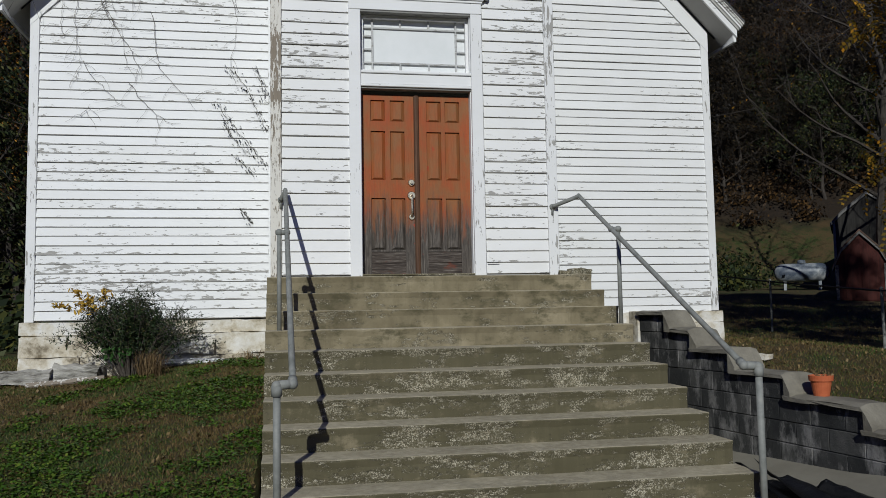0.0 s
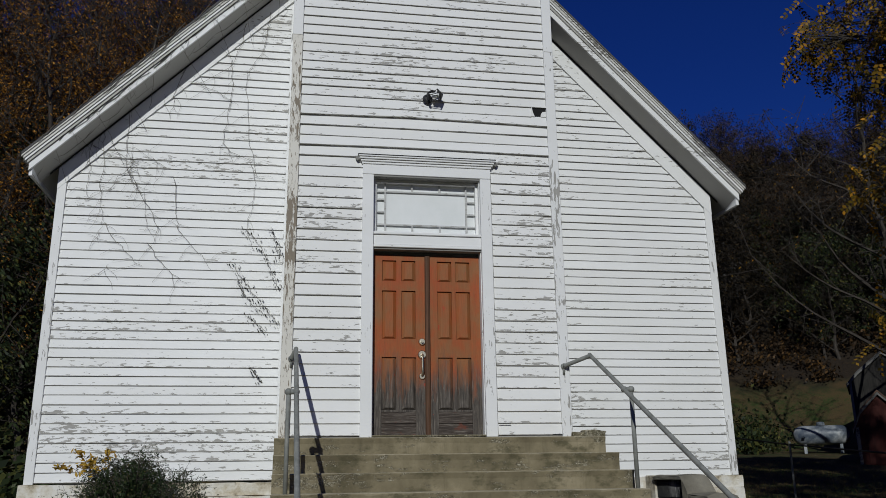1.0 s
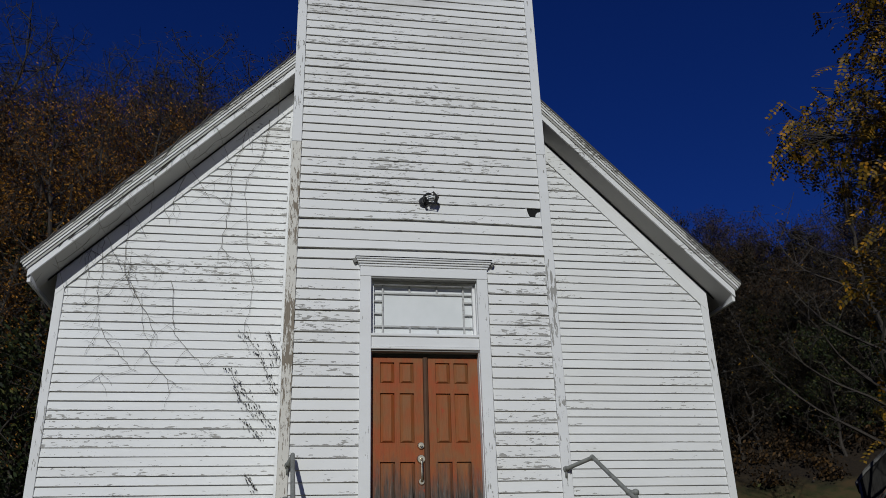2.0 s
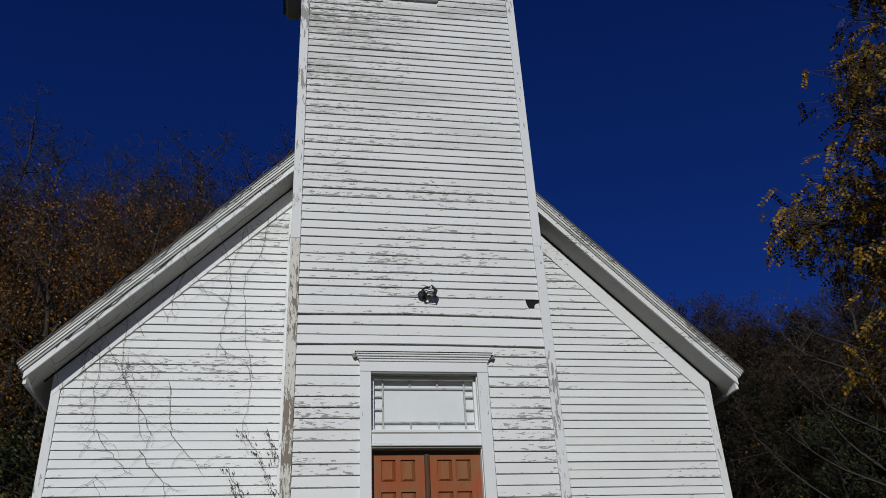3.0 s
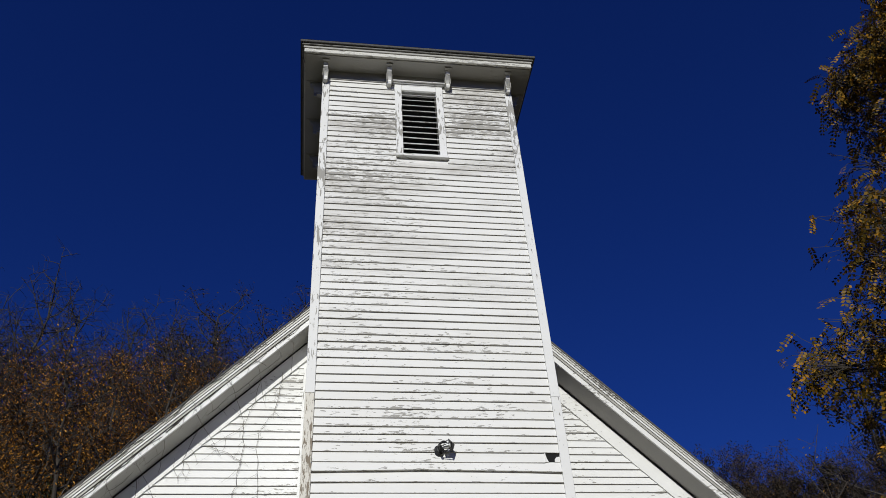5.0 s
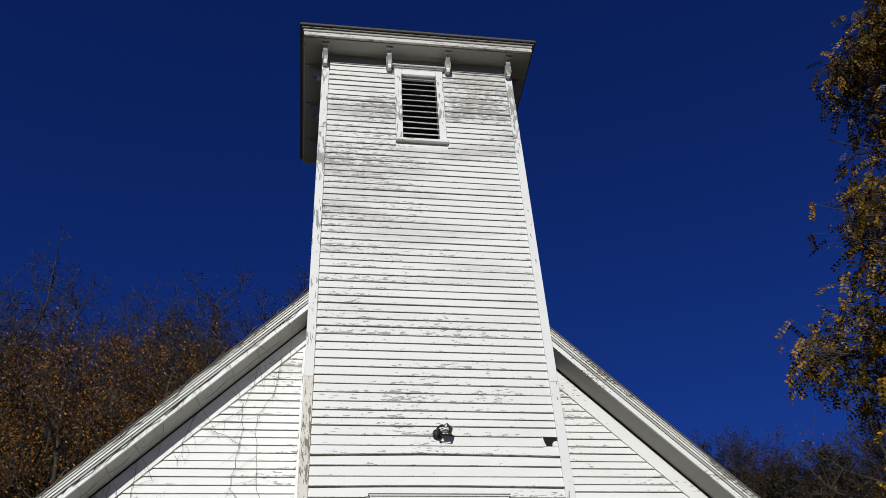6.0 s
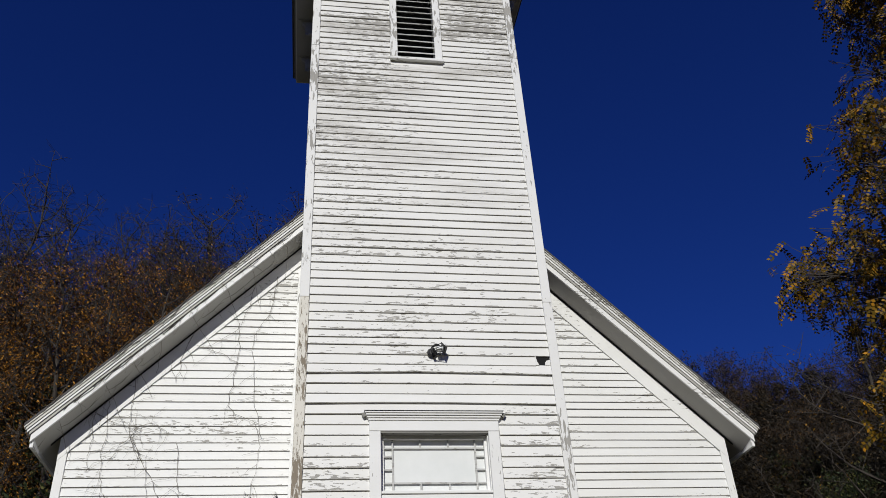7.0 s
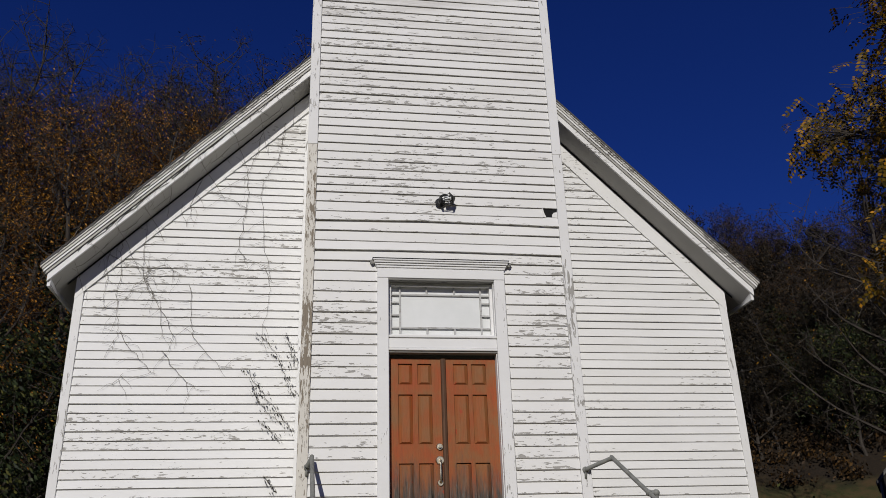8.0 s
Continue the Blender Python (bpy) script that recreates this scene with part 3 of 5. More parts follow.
part("threshold", block(-DW, DW, -0.03, 0.14, -0.005, 0.014, 0.004), M["concrete"], frame_)
hood = new("door_hood")
hood.parent = church
for z0, z1, hw, o in ((3.023, 3.048, 0.75, 0.052), (3.051, 3.072, 0.765, 0.066), (3.075, 3.096, 0.78, 0.082), (3.099, 3.116, 0.79, 0.095)):
    part("moulding", block(-hw, hw, -o, -0.001, z0, z1, 0.004), M["trim"], hood)

part("flashing", block(-0.797, 0.797, -0.101, -0.001, 3.1185, 3.125, 0.002), M["iron"], hood, "rusty dark flashing strip")
for s in (-1, 1):
    bm = bmesh.new()
    prism(bm, [(s * 0.795, 3.11), (s * 0.828, 3.105), (s * 0.82, 3.075), (s * 0.805, 3.055), (s * 0.775, 3.07), (s * 0.785, 3.095)], -0.06, -0.03)
    part("broken_return", bm, M["soot"], hood, "splintered dark end of the moulding")
for x0, x1, z in ((0.75, 0.88, 0.124), (1.34, 1.45, 0.006)):
    part("split", block(x0, x1, -0.043, -0.036, z, z + 0.008), M["dark"], tower_front)
TZ0, TZ1 = 2.235, 2.88
# underside toned dark for its dirt and for the shade of the recess
part("head_reveal", block(-DW, DW, -0.03, 0.118, 2.882, 2.901), M["soot"], frame_)
transom = new("transom_window")
transom.parent = church
part("centre_panel", block(-0.46, 0.46, 0.122, 0.128, TZ0 + 0.13, TZ1 - 0.14, 0.0), M["panel_white"], transom, "blank white centre panel")
part("pane_backing", block(-DW, DW, 0.130, 0.149, TZ0, TZ1), M["panel_white"], transom)
for x in (-0.588, 0.588):
    part("sash", block(x - 0.015, x + 0.015, 0.07, 0.129, TZ0, TZ1), M["trim"], transom)
for z in (TZ0 + 0.012, TZ1 - 0.02):
    part("sash", block(-0.573, 0.573, 0.071, 0.129, z - 0.012, z + 0.02), M["trim"], transom)
for x in (-0.47, 0.47):
    part("muntin", block(x - 0.009, x + 0.009, 0.100, 0.121, TZ0 + 0.033, TZ1 - 0.033), M["muntin"], transom)
for z in (TZ0 + 0.12, TZ1 - 0.13):
    part("muntin", block(-0.573, 0.573, 0.102, 0.1205, z - 0.009, z + 0.009), M["muntin"], transom)
for x in (-0.16, 0.16):
    for z0, z1 in ((TZ0 + 0.033, TZ0 + 0.111), (TZ1 - 0.121, TZ1 - 0.033)):
        part("muntin", block(x - 0.009, x + 0.009, 0.102, 0.1205, z0, z1), M["muntin"], transom)
for s in (-1, 1):
    for z in (TZ0 + 0.27, TZ0 + 0.42):
        part("muntin", block(*sorted((s * 0.479, s * 0.573)), 0.102, 0.1205, z - 0.009, z + 0.009), M["muntin"], transom)


def door_leaf(x0, x1, stile, gap, wide):
    leaf = new("door_leaf")
    leaf.parent = church
    leaf.location.y = -0.024
    y = 0.112
    cols = ((x0 + stile, x0 + stile + wide), (x0 + stile + wide + gap, x0 + stile + wide * 2 + gap))
    rows = ((1.70, 1.93), (1.05, 1.585), (0.285, 0.845))
    bm = bmesh.new()
    solid(bm, x0, x1, y + 0.058, y + 0.060, 0.016, 1.99)
    for a, b in ((x0, cols[0][0]), (cols[1][1], x1)):
        solid(bm, a, b, y, y + 0.058, 0.016, 1.99)
    for a, b in ((1.932, 1.99), (1.587, 1.698), (0.847, 1.048), (0.262, 0.283)):
        solid(bm, cols[0][0], cols[1][1], y, y + 0.058, a, b)
    for a, b in rows:
        solid(bm, cols[0][1], cols[1][0], y, y + 0.058, a - 0.002, b + 0.002)
    part("leaf_frame", bm, M["door"], leaf)
    for cx0, cx1 in cols:
        for z0, z1 in rows:
            bm = bmesh.new()
            o = [(cx0, z0), (cx1, z0), (cx1, z1), (cx0, z1)]
            i_, h_ = 0.036, 0.022
            q = [(cx0 + i_, z0 + h_), (cx1 - i_, z0 + h_), (cx1 - i_, z1 - h_), (cx0 + i_, z1 - h_)]
            vo = [bm.verts.new((a, y + 0.027, b)) for a, b in o]
            vi = [bm.verts.new((a, y + 0.003, b)) for a, b in q]
            for n_ in range(4):
                bm.faces.new((vo[n_], vo[(n_ + 1) % 4], vi[(n_ + 1) % 4], vi[n_]))
            bm.faces.new(vi)
            bm.faces.new(list(reversed(vo)))
            part("raised_panel", bm, M["door_panel"], leaf)
    for z0, z1 in ((0.018, 0.135), (0.139, 0.259)):
        part("kick_board", block(cols[0][0], cols[1][1], y + 0.002, y + 0.029, z0, z1, 0.003), M["kick"], leaf)
    return leaf


left_leaf = door_leaf(-0.60, -0.002, 0.10, 0.058, 0.157)
right_leaf = door_leaf(0.002, 0.60, 0.116, 0.045, 0.163)
bm = bmesh.new()
tube(bm, [(0.004, 0.106, 0.016), (0.004, 0.106, 1.985)], 0.03, 8)
part("astragal", bm, M["astragal"], right_leaf)


def disc(bm, x, y, z, r, depth, sides=20):
    tube(bm, [(x, y, z), (x, y - depth * 0.7, z), (x, y - depth, z)], r, sides, r * 0.75)


bm = bmesh.new()
disc(bm, -0.060, 0.115, 1.017, 0.042, 0.025)
tube(bm, [(-0.060, 0.098, 1.017), (-0.060, 0.07, 1.017)], 0.016, 12)
part("deadbolt", bm, M["brass"], left_leaf)
bm = bmesh.new()
disc(bm, -0.060, 0.115, 0.875, 0.052, 0.025)
tube(bm, smooth_line([(-0.060, 0.10, 0.875), (-0.060, 0.06, 0.86), (-0.060, 0.055, 0.78), (-0.060, 0.06, 0.68), (-0.060, 0.102, 0.645)]), 0.014, 8)
disc(bm, -0.060, 0.115, 0.64, 0.038, 0.02)
part("door_pull", bm, M["brass"], left_leaf, "tarnished brass door pull")

# foundation
found = new("foundation")
found.parent = church
rs = random.Random(5)
for s in (-1, 1):
    a, b_ = sorted((s * (TW + 0.01), s * (FW + 0.04)))
    x = a
    while x < b_ - 0.05:
        w = min(rs.uniform(0.9, 1.4), b_ - x)
        w = b_ - x if b_ - x - w < 0.3 else w
        ob = part("foundation_stone", stone_bm((w - 0.004, 0.18, 0.155), rs.uniform(0, 90), 0.09, 5), M["limed_stone"], found)
        ob.location = (x + w / 2, YF + 0.02, -0.522)
        x += w
    part("mortar_bed", block(a + 0.01, b_ - 0.03, YF - 0.04, YF + 0.16, -1.2, -0.47), M["limed_stone"], found)
    for zc, hh, w0, w1, yy in ((-0.74, 0.245, 0.55, 1.0, 0.04), (-1.04, 0.32, 0.4, 0.8, 0.0)):
        x = a
        while x < b_ - 0.05:
            w = min(rs.uniform(w0, w1), b_ - x)
            w = b_ - x if b_ - x - w < 0.25 else w
            h_ = hh + rs.uniform(-0.004, 0.012)
            ob = part("foundation_stone", stone_bm((w - 0.006, 0.28, h_), rs.uniform(0, 90), 0.11, 7), M["limed_stone"], found)
            ob.location = (x + w / 2, YF + yy + rs.uniform(-0.02, 0.02), zc)
            x += w
    part("side_footing", block(*sorted((s * (FW - 0.3), s * (FW + 0.03))), YF + 0.2, 16.0, -1.3, -0.445), M["limed_stone"], found)
part("tower_footing", block(-TW + 0.02, TW - 0.02, 0.05, TD - 0.15, -2.0, -0.06), M["limed_stone"], found)

# ---- stairs ----
stairs = thing("staircase", "worn concrete entrance steps with exposed pebbles and dark stains", "stairs")
RUN, RISE = 0.333, 0.1745


def step_mesh(bm, x0, x1, yf, yb, top, low, seed):
    """A cast step with a worn, slightly wavy nosing."""
    n = 44
    rows = []
    for i in range(n + 1):
        x = x0 + (x1 - x0) * i / n
        p = Vector((x * 2.2, seed * 7.1, 0))
        w = 0.006 * noise.noise(p) + 0.005 * noise.noise(p * 4)
        chip = max(0.0, noise.noise(p * 2.6 + Vector((9, 0, 0))) - 0.25) * 0.035
        r = 0.010 + chip
        e = 0.02 if i in (0, n) else 0.0
        rows.append([bm.verts.new(q) for q in ((x, yb, low), (x, yf + w + 0.014 + e, low), (x, yf + w + 0.015 + e, top - r - 0.05), (x, yf + w + e, top - r), (x, yf + w + r * 0.4 + e, top - r * 0.35),
                                               (x, yf + w + r * 1.3 + e, top + w * 0.4), (x, yf + 0.12 + e, top + w * 0.3), (x, yb, top + 0.002))])
    for a, b in zip(rows, rows[1:]):
        for j in range(8):
            bm.faces.new((a[j], b[j], b[(j + 1) % 8], a[(j + 1) % 8]))
    bm.faces.new(list(reversed(rows[0])))
    bm.faces.new(rows[-1])
    bmesh.ops.recalc_face_normals(bm, faces=bm.faces)


for i in range(11):
    y1 = -0.30 - RUN * i
    top = -0.022 - RISE * i
    x1 = 1.845 + 0.013 * i
    x0 = -1.60 + 0.006 * i
    bm = bmesh.new()
    back = -0.042 if i == 0 else y1 + RUN + 0.02
    step_mesh(bm, x0, x1, y1, back, top, top - RISE - (0.6 if i < 10 else 0.3), i)
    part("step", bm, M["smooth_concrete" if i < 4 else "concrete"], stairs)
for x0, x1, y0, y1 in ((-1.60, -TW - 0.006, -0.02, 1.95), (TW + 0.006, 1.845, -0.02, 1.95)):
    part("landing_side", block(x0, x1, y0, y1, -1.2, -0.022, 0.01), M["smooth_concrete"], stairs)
# black block stands in for the unlit hollow where a board end has dropped out
part("board_gap", block(1.272, 1.453, -0.006, -0.0005, 3.735, 3.85), M["dark"], tower_front)
bm = bmesh.new()
prism(bm, [(1.385, 3.737), (1.452, 3.737), (1.452, 3.81), (1.41, 3.80), (1.39, 3.775)], -0.016, -0.008)
part("board_stump", bm, M["tower_board"], tower_front)
bm = bmesh.new()
prism(bm, [(1.268, 3.737), (1.312, 3.737), (1.29, 3.79), (1.276, 3.86), (1.268, 3.86)], -0.02, -0.008)
part("board_stump", bm, M["tower_board"], tower_front)


# ---- handrails ----
def ball(bm, at, r):
    bmesh.ops.create_uvsphere(bm, u_segments=12, v_segments=8, radius=r, matrix=Matrix.Translation(at))


def handrail(s, bracket_at, bend, low, mid_y, drop, feet, label):
    """A pipe rail from the tower down the steps, on two posts. s: the side to which the posts stand off."""
    rail = thing("handrail", label, "handrail", group="stair handrails")
    b, l = Vector(bend), Vector(low)
    bm = bmesh.new()
    tube(bm, smooth_line([bracket_at, Vector(bracket_at).lerp(b, 0.7), b + (b - Vector(bracket_at)).normalized() * -0.02, b, b.lerp(l, 0.04), b.lerp(l, 0.5), l], 5), 0.0225, 10)
    part("rail", bm, M["pipe"], rail, smooth=True)
    bm = bmesh.new()
    tube(bm, [bracket_at, (bracket_at[0], -0.035, bracket_at[2])], 0.032, 10)
    tube(bm, [(bracket_at[0], -0.036, bracket_at[2] - 0.09), (bracket_at[0], -0.05, bracket_at[2])], 0.014, 6)
    part("wall_bracket", bm, M["pipe"], rail, smooth=True)
    q = (mid_y - b.y) / (l.y - b.y)
    m = b.lerp(l, q)
    px = m.x + s * 0.07
    bm = bmesh.new()
    tube(bm, [m, (px, mid_y, m.z)], 0.024, 10)
    ball(bm, (px, mid_y, m.z), 0.034)
    ball(bm, m, 0.032)
    part("tee_joint", bm, M["pipe"], rail, smooth=True)
    bm = bmesh.new()
    tube(bm, [(px, mid_y, m.z), (px, mid_y, drop)], 0.021, 10)
    part("post", bm, M["pipe"], rail, smooth=True)
    px = l.x + s * 0.10
    bm = bmesh.new()
    tube(bm, [l + (b - l).normalized() * 0.06, l], 0.031, 12)
    ball(bm, l, 0.035)
    tube(bm, [l, (px, l.y - 0.012, l.z - 0.006)], 0.030, 12)
    ball(bm, (px, l.y - 0.02, l.z - 0.008), 0.033)
    tube(bm, [(px, l.y - 0.02, l.z - 0.01), (px, l.y - 0.02, l.z - 0.075)], 0.034, 12)
    part("elbow", bm, M["pipe"], rail, smooth=True)
    bm = bmesh.new()
    tube(bm, [(px, l.y - 0.02, l.z - 0.06), (px, l.y - 0.02, feet)], 0.025, 10)
    part("post", bm, M["pipe"], rail, smooth=True)
    return rail


handrail(-1, (-1.465, -0.06, 0.80), (-1.415, -0.13, 0.885), (-1.335, -3.42, -0.85), -1.15, -0.55, -1.775, "grey galvanised pipe handrail fixed to the tower's corner board")
handrail(1, (1.50, -0.06, 0.745), (1.724, -0.30, 0.829), (1.79, -3.42, -0.82), -1.15, -0.55, -1.98, "grey galvanised pipe handrail with a bent top and elbow joint")

# ---- retaining wall of blocks with stepped caps ----
retaining = thing("retaining_wall", "dark weathered concrete block retaining wall with stepped mortar caps", "wall")
COURSE = 0.19
SPLAY = math.degrees(math.atan(0.13))
WALL_AT = pose(2.72 + 0.13 * 0.0, 0, 0, 0, 0, SPLAY)
ENDS = [0.40, -0.16, -0.64, -1.28, -2.03, -2.92, -3.45]
k = Mat("pale mortar cap")
a, b_ = k.noise(k.pos(), 3, 6, 0.65), k.noise(k.pos(), 40, 5, 0.65)
M["cap"] = k.done(k.mix(k.math("MULTIPLY", b_, 0.5), k.ramp(a, [(0.3, (0.13, 0.115, 0.085)), (0.7, (0.30, 0.275, 0.215))]), (0.14, 0.13, 0.11)), 0.95, b_, 0.012, 0.7)
rb = random.Random(11)
for n_, (ya, yb) in enumerate(zip(ENDS, ENDS[1:])):
    top = -0.48 - COURSE * n_
    z0, z1 = top, top + 0.055
    nxt = z1 - COURSE
    prof = [(ya - 0.01 if n_ else ya, z1), (yb - 0.005, z1 + rb.uniform(-0.01, 0.005)), (yb - 0.12, nxt + 0.012), (yb - 0.125, nxt - 0.05), (yb - 0.03, nxt - 0.052), (yb - 0.028, z0), (ya - 0.03, z0)]
    bm = bmesh.new()
    rows = []
    fine = []
    for (pa, za), (pb, zb2) in zip(prof, prof[1:] + prof[:1]):
        n2 = max(1, int(math.hypot(pb - pa, zb2 - za) / 0.07))
        fine += [(pa + (pb - pa) * i / n2, za + (zb2 - za) * i / n2) for i in range(n2)]
    for i in range(6):
        x = -0.05 + 0.35 * i / 5
        edge = 0.02 if i in (0, 5) else 0.0
        rows.append([bm.verts.new((x + 0.018 * noise.noise(Vector((y * 5, x * 9, n_))), y + 0.012 * noise.noise(Vector((x * 8, y * 6, n_ + 5))), z + 0.012 * noise.noise(Vector((x * 7, y * 5, n_ + 9))) - edge * (z > z0 + 0.02))) for y, z in fine])
    for a_, c_ in zip(rows, rows[1:]):
        for i in range(len(fine)):
            j = (i + 1) % len(fine)
            bm.faces.new((a_[i], c_[i], c_[j], a_[j]))
    bm.faces.new(rows[0])
    bm.faces.new(list(reversed(rows[-1])))
    bmesh.ops.recalc_face_normals(bm, faces=bm.faces)
    part("cap_stone", bm, M["cap"], retaining).matrix_local = WALL_AT
bm = bmesh.new()
for n_, (ya, yb) in enumerate(zip(ENDS, ENDS[1:])):
    solid(bm, 0.012, 0.19, yb, ya, -2.3, -0.482 - COURSE * n_)
part("mortar_core", bm, M["block"], retaining).matrix_local = WALL_AT
for row in range(9):
    zt = -0.48 - COURSE * row
    lo = ENDS[min(row + 1, len(ENDS) - 1)]
    y = ENDS[0] - (0.2 if row % 2 else 0.0)
    first = True
    while y > lo + 0.02:
        e = max(lo, y - 0.39)
        top_y = ENDS[0] if first else y
        if top_y - e > 0.04:
            part("block", block(rb.uniform(-0.004, 0.004), 0.18, e + 0.003, top_y - 0.003, zt - COURSE + 0.003, zt - 0.003, 0.005), M["block"], retaining).matrix_local = WALL_AT
        y -= 0.39
        first = False
part("end_pier", block(-0.02, 0.2, 0.40, 0.62, -2.0, -0.43, 0.012), M["limed_stone"], retaining).matrix_local = WALL_AT

# concrete walk at the foot of the steps
k = Mat("sunlit walk concrete")
a, b_ = k.noise(k.pos(), 1.2, 6, 0.65), k.noise(k.pos(), 50, 5, 0.65)
M["walk"] = k.done(k.mix(k.math("MULTIPLY", b_, 0.35), k.ramp(a, [(0.3, (0.15, 0.135, 0.10)), (0.7, (0.25, 0.23, 0.18))]), (0.16, 0.15, 0.13)), 0.95, b_, 0.006, 0.6)
px_ = ticks([(-1.6, 2.4, 0.4), (2.4, 6.0, 0.12)])
py_ = ticks([(-12.0, -4.0, 0.8), (-4.0, -0.6, 0.12)])


def walk_z(x, y):
    rise = 0.22 * sstep(2.3, 3.2, x) + 0.14 * sstep(3.0, 3.4, x) * sstep(-2.4, -3.2, y)
    return -1.962 + rise * sstep(-8.5, -4.0, y)


pm = bpy.data.meshes.new("pavement")
pm.from_pydata([(x, y, walk_z(x, y)) for y in py_ for x in px_], [], [(j * len(px_) + i, j * len(px_) + i + 1, (j + 1) * len(px_) + i + 1, (j + 1) * len(px_) + i)
               for j in range(len(py_) - 1) for i in range(len(px_) - 1)
               if (py_[j + 1] < -3.5 or px_[i] > 1.9) and px_[i + 1] < wall_x(py_[j]) + 0.22 + (9 if py_[j + 1] < -3.3 else 0)])
pm.materials.append(M["walk"])
pm.shade_smooth()
tagged(new("pavement", pm), "worn pale concrete walk at the foot of the steps", "pavement", kind="structure")

# terracotta pot on the wall
k = Mat("terracotta")
a = k.noise(k.pos(), 14, 5)
M["terracotta"] = k.done(k.ramp(a, [(0.3, (0.42, 0.095, 0.035)), (0.7, (0.52, 0.14, 0.055))]), 0.75, a, 0.002, 0.4)
k = Mat("dry plant")
M["dry"] = k.done(k.ramp(k.island(), [(0.0, (0.06, 0.038, 0.018)), (0.6, (0.16, 0.10, 0.045)), (1.0, (0.27, 0.19, 0.09))]), 0.9)
POT = Vector((3.16, -2.28, -1.186))
pot = thing("flower_pot", "orange terracotta flower pot standing on the wall cap", "flower pot", at=POT)
pot.scale = (0.82, 0.82, 0.88)
bm = bmesh.new()


def lathe(bm, prof, sides=24):
    rings = [[bm.verts.new((r * math.cos(2 * math.pi * i / sides), r * math.sin(2 * math.pi * i / sides), z)) for i in range(sides)] if r > 1e-5 else [bm.verts.new((0, 0, z))] for r, z in prof]
    for a, b in zip(rings, rings[1:]):
        for i in range(sides):
            j = (i + 1) % sides
            if len(a) == 1:
                bm.faces.new((a[0], b[j], b[i]))
            elif len(b) == 1:
                bm.faces.new((a[i], a[j], b[0]))
            else:
                bm.faces.new((a[i], a[j], b[j], b[i]))


lathe(bm, [(0.0, 0.0), (0.078, 0.0), (0.106, 0.15), (0.0, 0.15)])
part("pot_body", bm, M["terracotta"], pot, smooth=False)
bm = bmesh.new()
lathe(bm, [(0.107, 0.145), (0.121, 0.148), (0.126, 0.20), (0.114, 0.203), (0.108, 0.165), (0.0, 0.16)])
part("rim", bm, M["terracotta"], pot)
bm = bmesh.new()
rp = random.Random(3)
for i in range(26):
    q, r = rp.uniform(0, 6.3), rp.uniform(0, 0.09)
    p = Vector((r * math.cos(q), r * math.sin(q), 0.168))
    e = p + Vector((rp.uniform(-0.06, 0.06), rp.uniform(-0.06, 0.06), rp.uniform(0.02, 0.06)))
    s_ = Vector((rp.uniform(-1, 1), rp.uniform(-1, 1), 0.3)).normalized() * 0.012
    vs = [bm.verts.new(c) for c in (p - s_ * 0.4, p + s_ * 0.4, e + s_, e - s_)]
    bm.faces.new(vs)
part("withered_plant", bm, M["dry"], pot)

# folded black sheet lying between steps and wall
k = Mat("black plastic")
M["plastic"] = k.done((0.016, 0.017, 0.02), 0.38, k.noise(k.pos(), 9, 4), 0.02, 0.5)
sheet = thing("plastic_sheet", "crumpled black plastic sheet lying beside the steps", "tarpaulin", at=(2.42, -3.15, -1.95))
for layer in range(3):
    bm = bmesh.new()
    n_ = 14
    g = [[bm.verts.new(((i / n_ - 0.5) * (0.86 - 0.1 * layer) + 0.04 * layer, (j / n_ - 0.5) * (1.15 - 0.16 * layer) - 0.05 * layer,
                        0.03 + 0.045 * layer + 0.22 * (1 - i / n_) ** 2 * (j / n_) + 0.05 * abs(noise.noise(Vector((i * 0.28, j * 0.22, layer * 5)))) + 0.06 * math.sin(i * 0.9 + layer) * (j / n_) * 0.6)) for i in range(n_ + 1)] for j in range(n_ + 1)]
    for j in range(n_):
        for i in range(n_):
            bm.faces.new((g[j][i], g[j][i + 1], g[j + 1][i + 1], g[j + 1][i]))
    bmesh.ops.solidify(bm, geom=bm.faces[:], thickness=0.006)
    part("fold", bm, M["plastic"], sheet, smooth=True)


# ---- loose stones and plank at the foot of the gable ----
def rough_stone(name, at, size, turn, label, material, seed):
    bm = stone_bm(size, seed, 0.42, 6)
    ob = link_mesh(name, bm, material)
    ob.matrix_world = pose(*at, *turn)
    return tagged(ob, label, "stone")


rough_stone("ledge_stone", (-4.48, 1.74, -1.09), (0.62, 0.4, 0.14), (0, -3, 6), "flat grey limestone slab under the corner of the foundation", M["stone"], 2)
rough_stone("ledge_stone", (-3.86, 1.80, -1.04), (0.5, 0.3, 0.15), (0, 3, -4), "rough grey limestone block against the foundation", M["stone"], 7)
rough_stone("field_stone", (-3.2, 1.0, -1.16), (0.18, 0.15, 0.07), (0, 0, 20), "small pale stone lying in the grass", M["stone"], 4)
rough_stone("landing_stone", (1.74, -0.17, 0.008), (0.2, 0.2, 0.075), (0, 4, 10), "worn concrete lump on the edge of the landing", M["concrete"], 9)
rough_stone("landing_stone", (1.60, -0.13, 0.0), (0.14, 0.16, 0.06), (0, 0, -8), "flat concrete lump beside the corner board", M["concrete"], 12)
rough_stone("field_stone", (4.0, 0.0, -0.98), (0.17, 0.13, 0.06), (0, 0, 30), "pale limestone lying in the grass above the wall", M["limed_stone"], 15)
bm = block(-0.42, 0.42, -0.035, 0.035, -0.015, 0.015, 0.004)
plank = link_mesh("plank", bm, M["trim"])
